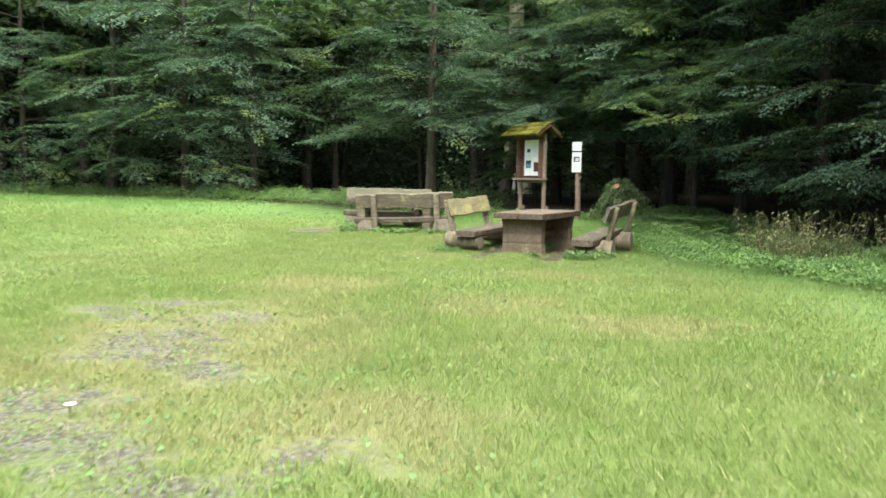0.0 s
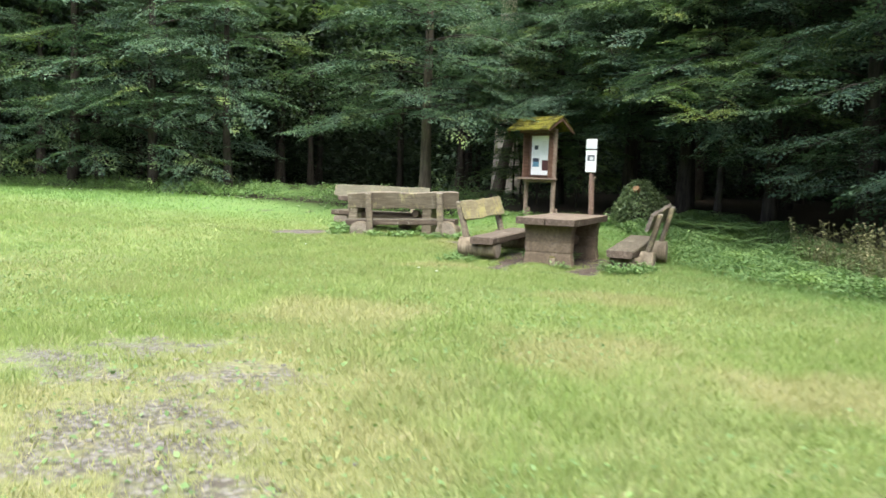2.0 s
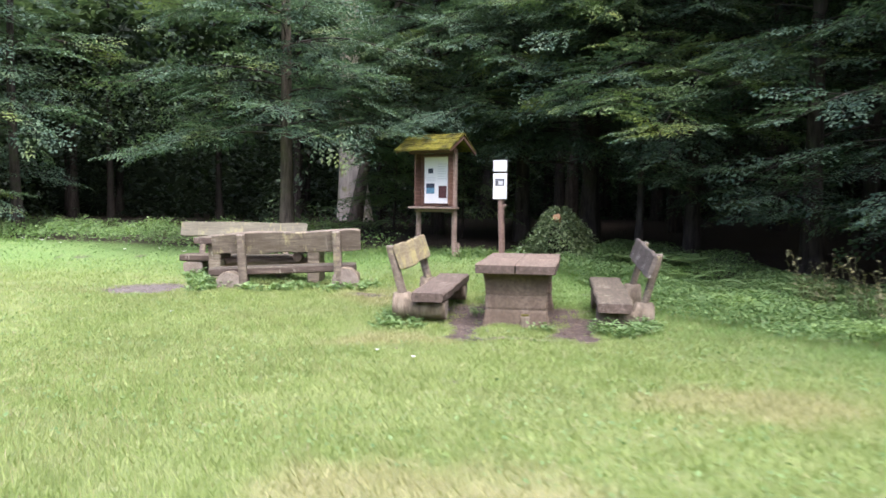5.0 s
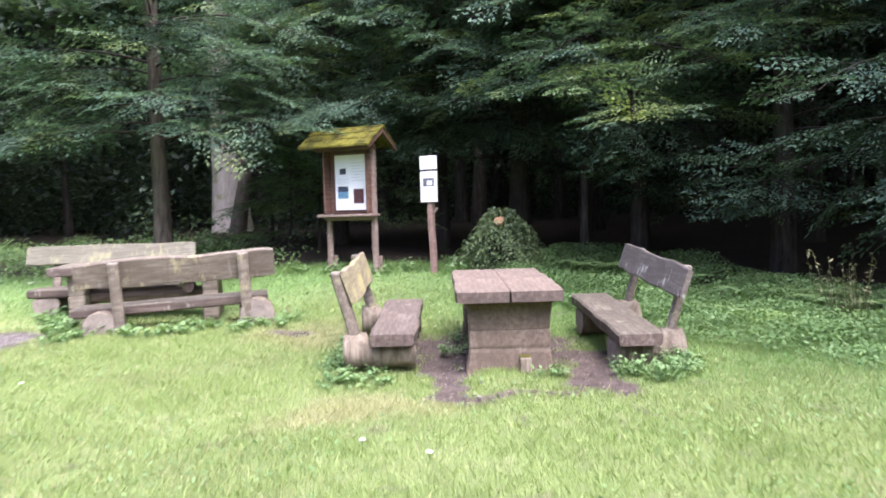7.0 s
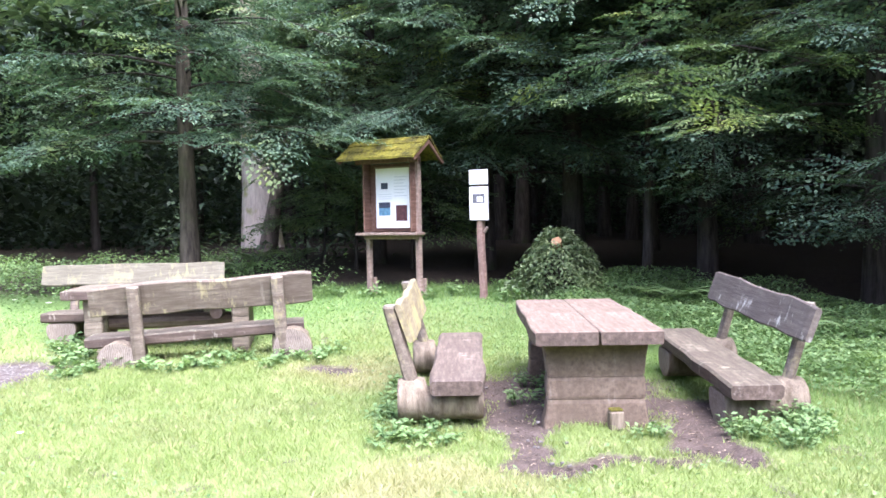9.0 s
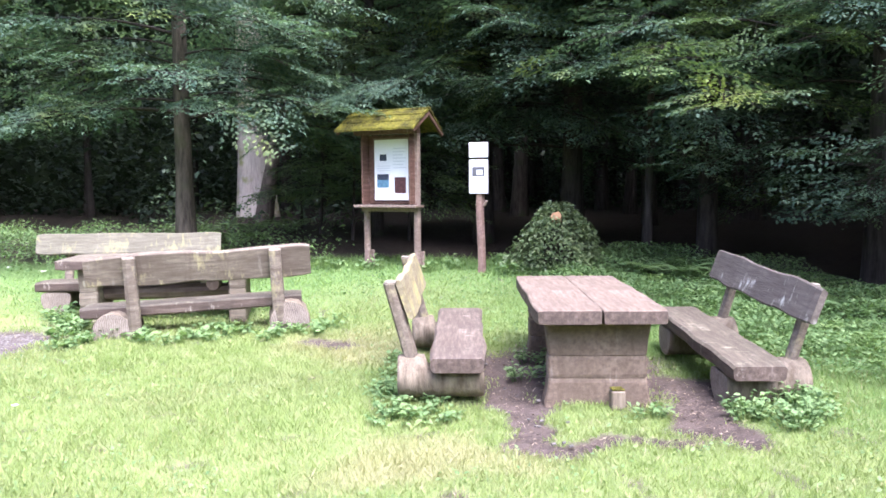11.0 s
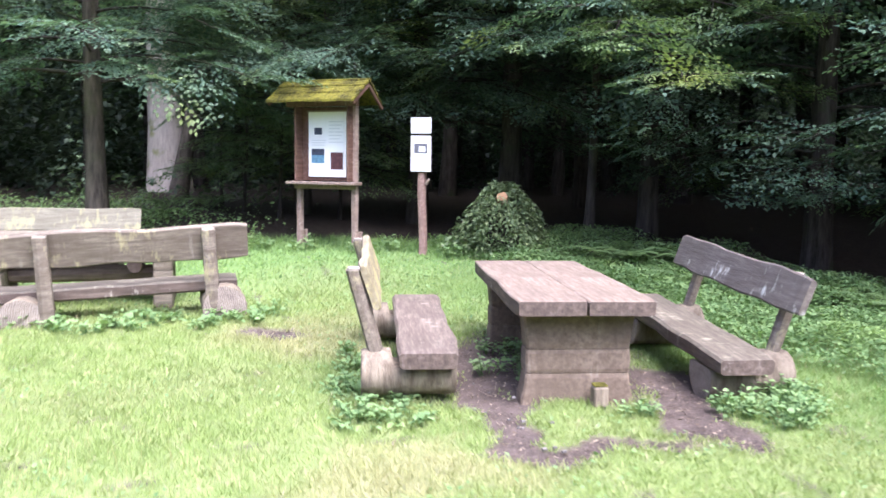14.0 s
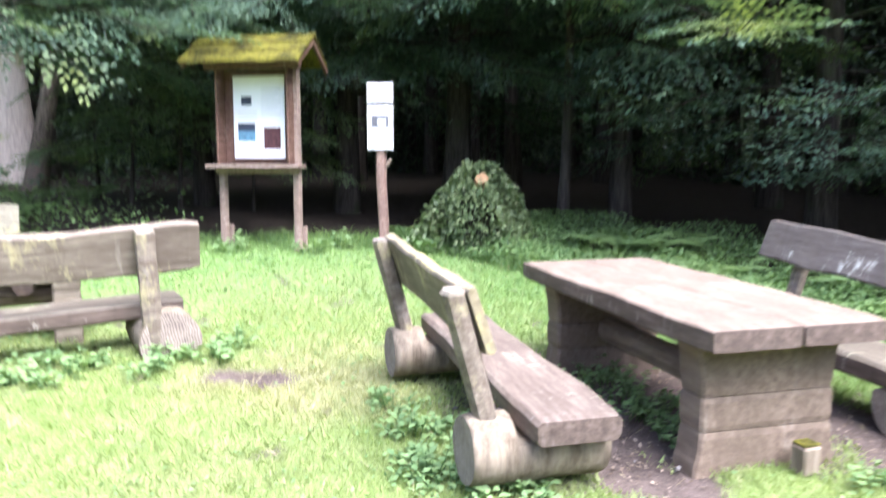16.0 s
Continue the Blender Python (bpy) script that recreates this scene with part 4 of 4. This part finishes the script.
make_bench(pose(1.69, 13.92, 0.0, 1.5, 0, -25.3), 21, "log bench with yellow lichen-covered backrest beside the picnic table", 2.2, 1.85, 0.435, 1.02, M_LICHEN, back_w=0.34, wave=0.04, radius=0.168, post=0.068)
make_bench(pose(3.76, 13.0, 0.0, -2.7, 0, 156.5), 33, "grey log bench with white-speckled backrest beside herbs", 2.3, 2.26, 0.40, 0.99, M_GREY, M_OLD_SEAT, logs=0.68)
make_bench(pose(-0.13, 16.94, 0.1, -2.3, 0, 76.9), 45, "weathered brown log bench with long backrest beside weeds", 2.42, 2.42, 0.345, 0.93, M_BENCH, M_OLD_SEAT, radius=0.225, back_w=0.36, inner=0.17, logs=0.78, shift=-0.06, seat_shift=0.12, post=0.07, foot_at=-0.42, back_at=-0.40)
make_bench(pose(-0.98, 18.9, 0.12, 0, 0, -107.3), 57, "log bench with yellow-stained pale backrest behind the table", 2.1, 2.47, 0.38, 0.98, M_PALE, M_OLD_SEAT, wave=0.02)


# ---- notice board ----
def make_notice_board():
    # local x runs along the board, local -y is its front
    root = thing("notice_board", pose(3.03, 19.32, 0.40, 0, 0, -54.0), "brown wooden notice board with mossy gable roof and white poster", "notice board")
    for x, s in ((-0.49, 1), (0.465, 2)):
        pts = [Vector((x + 0.012 * wob(s, k, 0), 0.01 * wob(s, k, 4), -0.15 + k * 0.295)) for k in range(9)]
        part("post", stake(pts, 0.05, s * 5), M_POST, root, "pale weathered post")
        part("post_foot", box(x - 0.075, x + 0.075, 0.05, 0.1, -0.1, 0.3, 0.01), M_POST, root)
    part("back_panel", box(-0.45, 0.44, 0.0, 0.03, 1.04, 2.12), M_BOARD, root)
    for x in (-0.45, 0.44):
        part("side_panel", box(x - 0.015, x + 0.015, -0.19, 0.0, 1.04, 2.16), M_BOARD, root)
    part("ledge", box(-0.6, 0.57, -0.23, 0.03, 0.985, 1.03, 0.008), M_POST, root, "pale wooden ledge")
    part("lower_rail", box(-0.55, 0.53, -0.075, -0.055, 0.92, 0.98, 0.006), M_POST, root)
    part("head_beam", box(-0.6, 0.6, -0.2, -0.12, 2.12, 2.22), M_BOARD, root)
    for side in (-1, 1):
        for k in range(3):
            # three overlapping roof boards a side
            a, b = k / 3, (k + 1) / 3 + 0.03
            rings = []
            for i in range(15):
                x = -0.73 + 1.46 * i / 14
                sag = 0.012 * wob(x * 3, k, side)
                pts = []
                for f, up in ((a, 0.0), (b, 0.0), (b, 0.035), (a, 0.035)):
                    pts.append(Vector((x, side * (0.46 if side < 0 else 0.36) * f - 0.04, 2.47 - 0.30 * f + up + sag + 0.012 * (2 - k) * (f == b) + 0.01 * wob(x * 9, f * 4, k))))
                rings.append(pts)
            part("roof_board", loft(rings), M_MOSS, root, "moss-covered roof board")
    for x in (-0.70, 0.70):
        for side in (-1, 1):
            bm = box(-0.02, 0.02, 0.0, 0.54, -0.05, 0.0, 0.004)
            ob = part("rafter", bm, M_BOARD, root)
            ob.matrix_basis = pose(x, -0.04, 2.455, 0, 0, 0 if side > 0 else 180) @ pose(0, 0, 0, -37 if side > 0 else -33)
    part("ridge_cap", log((-0.74, -0.04, 2.49), (0.74, -0.04, 2.49), 0.03, 4, 8, 8, ends=0), M_MOSS, root)
    return root


make_notice_board()


def make_poster():
    root = thing("poster", pose(3.03, 19.32, 0.40, 0, 0, -54.0) @ pose(0.01, -0.032, 1.1), "white printed poster with four photos on the board", "poster")
    part("sheet", box(-0.325, 0.325, 0.0, 0.012, 0.0, 0.95, 0.002), M_PAPER, root)
    for x0, x1, z0, z1, mat in ((-0.27, -0.05, 0.20, 0.32, M_BLUE), (-0.27, -0.05, 0.32, 0.41, M_DARK), (0.06, 0.27, 0.11, 0.36, M_RED), (-0.22, -0.09, 0.62, 0.72, M_DARK)):
        part("photo", box(x0, x1, -0.004, -0.001, z0, z1, 0), mat, root)
    for i in range(7):
        part("text_line", box(0.03, 0.28 - 0.03 * (i % 3), -0.004, -0.001, 0.80 - 0.05 * i, 0.815 - 0.05 * i, 0), M_PALE_INK, root)
    for i in range(3):
        part("text_line", box(-0.27, -0.02, -0.004, -0.001, 0.53 - 0.035 * i, 0.542 - 0.035 * i, 0), M_PALE_INK, root)
    part("batten", box(-0.34, 0.34, -0.012, 0.012, 0.95, 0.975, 0.003), M_POST, root)


make_poster()


def make_sign():
    root = thing("trail_sign", pose(4.08, 18.35, 0.42, 0, 0, -48.0), "two white sign panels on a crooked debarked post", "sign")
    pts = [Vector((0.012 * math.sin(k * 1.1) - 0.002 * k + 0.01, 0.06, -0.15 + 0.24 * k)) for k in range(9)]
    part("post", stake(pts, 0.062, 9), M_STAKE, root, "crooked reddish debarked post")
    part("knot", log((0.06, 0.045, 1.0), (0.115, 0.02, 1.07), 0.03, 5, 8, 2, taper=0.6, ends=0), M_POST, root)
    for name, z0, z1 in (("lower_panel", 1.18, 1.69), ("upper_panel", 1.725, 1.95)):
        panel = part(name, box(-0.155, 0.155, -0.03, -0.02, z0, z1, 0.004), M_PAPER, root)
        part("backing", box(-0.162, 0.162, -0.02, -0.008, z0 - 0.008, z1 + 0.008, 0.003), M_FRAME, panel)
    part("picture", box(-0.1, 0.1, -0.034, -0.0305, 1.44, 1.58, 0), M_INK, root)
    part("picture_subject", box(-0.03, 0.07, -0.038, -0.0345, 1.46, 1.54, 0), M_PALE_INK, root)
    for z0, n in ((1.22, 5), (1.75, 3)):
        for i in range(n):
            part("text_line", box(-0.12, 0.12 - 0.02 * (i % 2), -0.034, -0.0305, z0 + 0.036 * i, z0 + 0.036 * i + 0.009, 0), M_PALE_INK, root)


make_sign()


# ---- overgrown stump ----
def make_stump():
    x, y = 5.2, 17.85
    z = float(height(x, y))
    root = thing("tree_stump", pose(x, y, z), "ivy-covered tree stump with orange cut top", "stump")
    part("trunk", log((0, 0, -0.1), (-0.12, -0.1, 0.78), 0.26, 3, 14, 5, ends=0, taper=0.75, bumps=0.2), M_BARK, root)
    part("cut_face", log((-0.2, -0.24, 0.80), (-0.26, -0.32, 0.87), 0.08, 6, 10, 2, ends=0, bumps=0.3), M_CUT, root, "orange cut wood")
    r = np.random.default_rng(77)
    n = 8600
    t, f = r.uniform(0, math.tau, n), r.uniform(0, 1, n) ** 0.8
    rad = 0.09 + 0.56 * np.clip(1 - f ** 1.45, 0, 1) ** 0.72
    rad = rad * (1 + 0.14 * np.sin(3 * t + 4 * f) + 0.1 * np.sin(7 * t + 5 * f) + 0.07 * np.sin(13 * t - 9 * f)) * r.uniform(0.74, 1.14, n)
    p = np.stack([rad * np.cos(t) - 0.1 * f, rad * np.sin(t) - 0.06 * f, 0.03 + 1.0 * f + 0.05 * np.sin(5 * t)], -1)
    keep = np.linalg.norm(p - np.array([-0.24, -0.3, 0.88]), axis=1) > 0.11
    p, t = p[keep], t[keep]
    n = len(p)
    q = leaves_at(p, t + r.normal(0, 0.7, n), r.normal(-0.45, 0.4, n), r.normal(0, 0.5, n), 0.06 * r.uniform(0.55, 1.4, n), 0.62)
    child("ivy", mesh_from("ivy", q.reshape(-1, 3), np.arange(4 * n).reshape(-1, 4), M_IVY, np.repeat(r.uniform(0, 1, n) ** 1.6, 4)), root, "dense variegated ivy leaves")


make_stump()


# ---- small things ----
def make_flower(x, y, size):
    root = thing("white_flower", pose(x, y, float(height(x, y)) + 0.06), "small white flower head in the grass", "flower", "white flowers")
    part("stem", log((0, 0, -0.08), (0, 0, 0), 0.003, 1, 5, 2, ends=0), M_HERB, root)
    for k in range(7):
        t = math.tau * k / 7
        q = leaves_at(np.array([[0.0, 0.0, 0.0]]), np.array([t]), np.array([0.35]), np.array([0.0]), np.array([size]), 0.7)
        child("petal", mesh_from("petal", q.reshape(-1, 3), np.array([[0, 1, 2, 3]]), M_PETAL), root)


fr = random.Random(14)
for i in range(14):
    fx = fr.uniform(-13, -2)
    make_flower(fx, float(np.interp(fx, [-34, -14, -6, 0], [31, 29, 25.5, 21.4])) - fr.uniform(0.2, 1.6), fr.uniform(0.05, 0.08))
make_flower(-0.76, 1.5, 0.04)
for fx, fy in ((-1.9, 14.2), (0.2, 10.9), (0.45, 10.4), (-8.6, 27.2), (-7.4, 26.6), (-5.5, 25.4)):
    make_flower(fx, fy, 0.03 if fy < 20 else 0.07)


def make_pebble(x, y, s, seed):
    ob = part("pebble", log((x - s, y, float(height(x, y)) + s * 0.2), (x + s, y, float(height(x, y)) + s * 0.25), s * 0.7, seed, 8, 3, ends=0, bumps=0.3), M_STONE, None)
    tagged(ob, "small pale stone lying on bare earth", "stone", "pebbles on the bare earth")


def make_litter():
    """Crumbs of bark, dead leaves and grass trodden into the bare earth."""
    r = np.random.default_rng(37)
    n = 16000
    x, y = r.uniform(0.4, 4.6, n), r.uniform(11.0, 16.2, n)
    keep = r.uniform(0, 1, n) < 0.6 * step(0.2, 0.7, bare_at(x, y))
    x, y = x[keep], y[keep]
    n = len(x)
    q = leaves_at(np.stack([x, y, height(x, y) - 0.03 * bare_at(x, y) + 0.008], -1), r.uniform(0, math.tau, n), r.normal(0.1, 0.2, n), r.normal(0, 0.3, n), r.uniform(0.01, 0.045, n) ** 1.0, 0.4)
    me = mesh_from("ground_litter", q.reshape(-1, 3), np.arange(4 * n).reshape(-1, 4), M_LITTER, np.repeat(r.uniform(0, 1, n) ** 2, 4))
    tagged(new("ground_litter", me), "brown leaf crumbs and bark bits on trodden earth", "litter", kind="stuff")


make_litter()
pr = random.Random(9)
for i in range(60):
    cx, cy, rx, ry, _ = pr.choice(DIRT[:3] + GRAVEL[:6])
    make_pebble(cx + pr.uniform(-1, 1) * rx * 0.9, cy + pr.uniform(-1, 1) * ry * 0.9, pr.uniform(0.006, 0.016), i)


def make_block():
    root = thing("wood_block", pose(2.33, 12.42, 0.0, 0, 0, -20), "small mossy offcut block leaning at the trestle foot", "wood block")
    part("body", box(-0.055, 0.055, -0.05, 0.05, 0.0, 0.15, 0.012), M_LOG, root)
    part("moss_cap", box(-0.05, 0.05, -0.045, 0.045, 0.151, 0.165, 0.006), M_MOSS, root, "yellow moss")


make_block()


def make_stalks(spots, seed):
    """Tall dry weeds at the wood edge."""
    r = np.random.default_rng(seed)
    first = None
    for x, y in spots:
        m = pose(x, y, float(height(x, y)), 0, 0, float(r.uniform(0, 360)))
        if first is None:
            first = thing("dry_weed", m, "tall brown dry weed stalks at the wood edge", "weed", "dry weeds")
            lines, P = [], []
            for i in range(26):
                a, d, h = r.uniform(0, math.tau), r.uniform(0, 0.32), r.uniform(0.35, 0.95)
                b = np.array([d * math.cos(a), d * math.sin(a), -0.03])
                t = b + np.array([0.25 * h * math.cos(a), 0.25 * h * math.sin(a), h])
                lines.append([b, (b + t) / 2 + r.normal(0, 0.02, 3), t])
                P += [b + (t - b) * f for f in np.linspace(0.4, 1, 9)]
            V, F = tubes(lines, [0.004] * 26, [0.002] * 26, 3)
            tagged(child("stalk", mesh_from("stalk", V, F, M_STRAW), first), kind="stuff")
            P = np.array(P)
            n = len(P)
            q = leaves_at(P, r.uniform(0, math.tau, n), r.normal(0.3, 0.4, n), r.normal(0, 0.4, n), 0.07 * r.uniform(0.5, 1.3, n), 0.35)
            tagged(child("seed_tuft", mesh_from("seed_tuft", q.reshape(-1, 3), np.arange(4 * n).reshape(-1, 4), M_STRAW, np.repeat(r.uniform(0, 1, n), 4)), first), kind="stuff")
        else:
            copy_thing(first, m)


make_stalks([(5.9, 9.3), (6.2, 9.8), (6.4, 8.9), (6.0, 10.4), (6.6, 9.6), (6.3, 11.0), (6.7, 10.6), (6.5, 12.2), (6.9, 8.2), (5.7, 8.9)], 17)


def make_fern(x, y, seed, first=[]):
    m = pose(x, y, float(height(x, y)), 0, 0, seed * 77)
    if first:
        return copy_thing(first[0], m)
    root = thing("fern", m, "green fern with arching fronds at the wood edge", "fern", "ferns")
    r = np.random.default_rng(5)
    for k in range(8):
        a = math.tau * k / 8 + r.uniform(-0.2, 0.2)
        s = np.linspace(0, 1, 22)
        L = r.uniform(0.55, 0.75)
        p = np.stack([L * s * math.cos(a), L * s * math.sin(a), L * (1.05 * s - 0.75 * s * s)], -1)
        w = 0.15 * np.sin(math.pi * np.clip(s * 0.95 + 0.05, 0, 1)) ** 0.8 + 0.015
        q = np.concatenate([leaves_at(p, np.full(22, a + sg * 1.25), np.full(22, -0.15), np.zeros(22), w, 0.28) for sg in (-1, 1)])
        child("frond", mesh_from("frond", q.reshape(-1, 3), np.arange(4 * len(q)).reshape(-1, 4), M_HERB, np.full(4 * len(q), 0.6)), root)
    first.append(root)


for i, (fx, fy) in enumerate(((6.9, 14.0), (7.3, 13.4), (6.4, 15.3), (6.25, 16.55), (6.5, 16.3), (6.8, 16.2), (6.55, 16.6), (7.0, 12.7), (1.4, 24.0), (0.9, 24.6), (1.9, 25.2), (2.6, 24.6), (-0.8, 23.6))):
    make_fern(fx, fy, i)
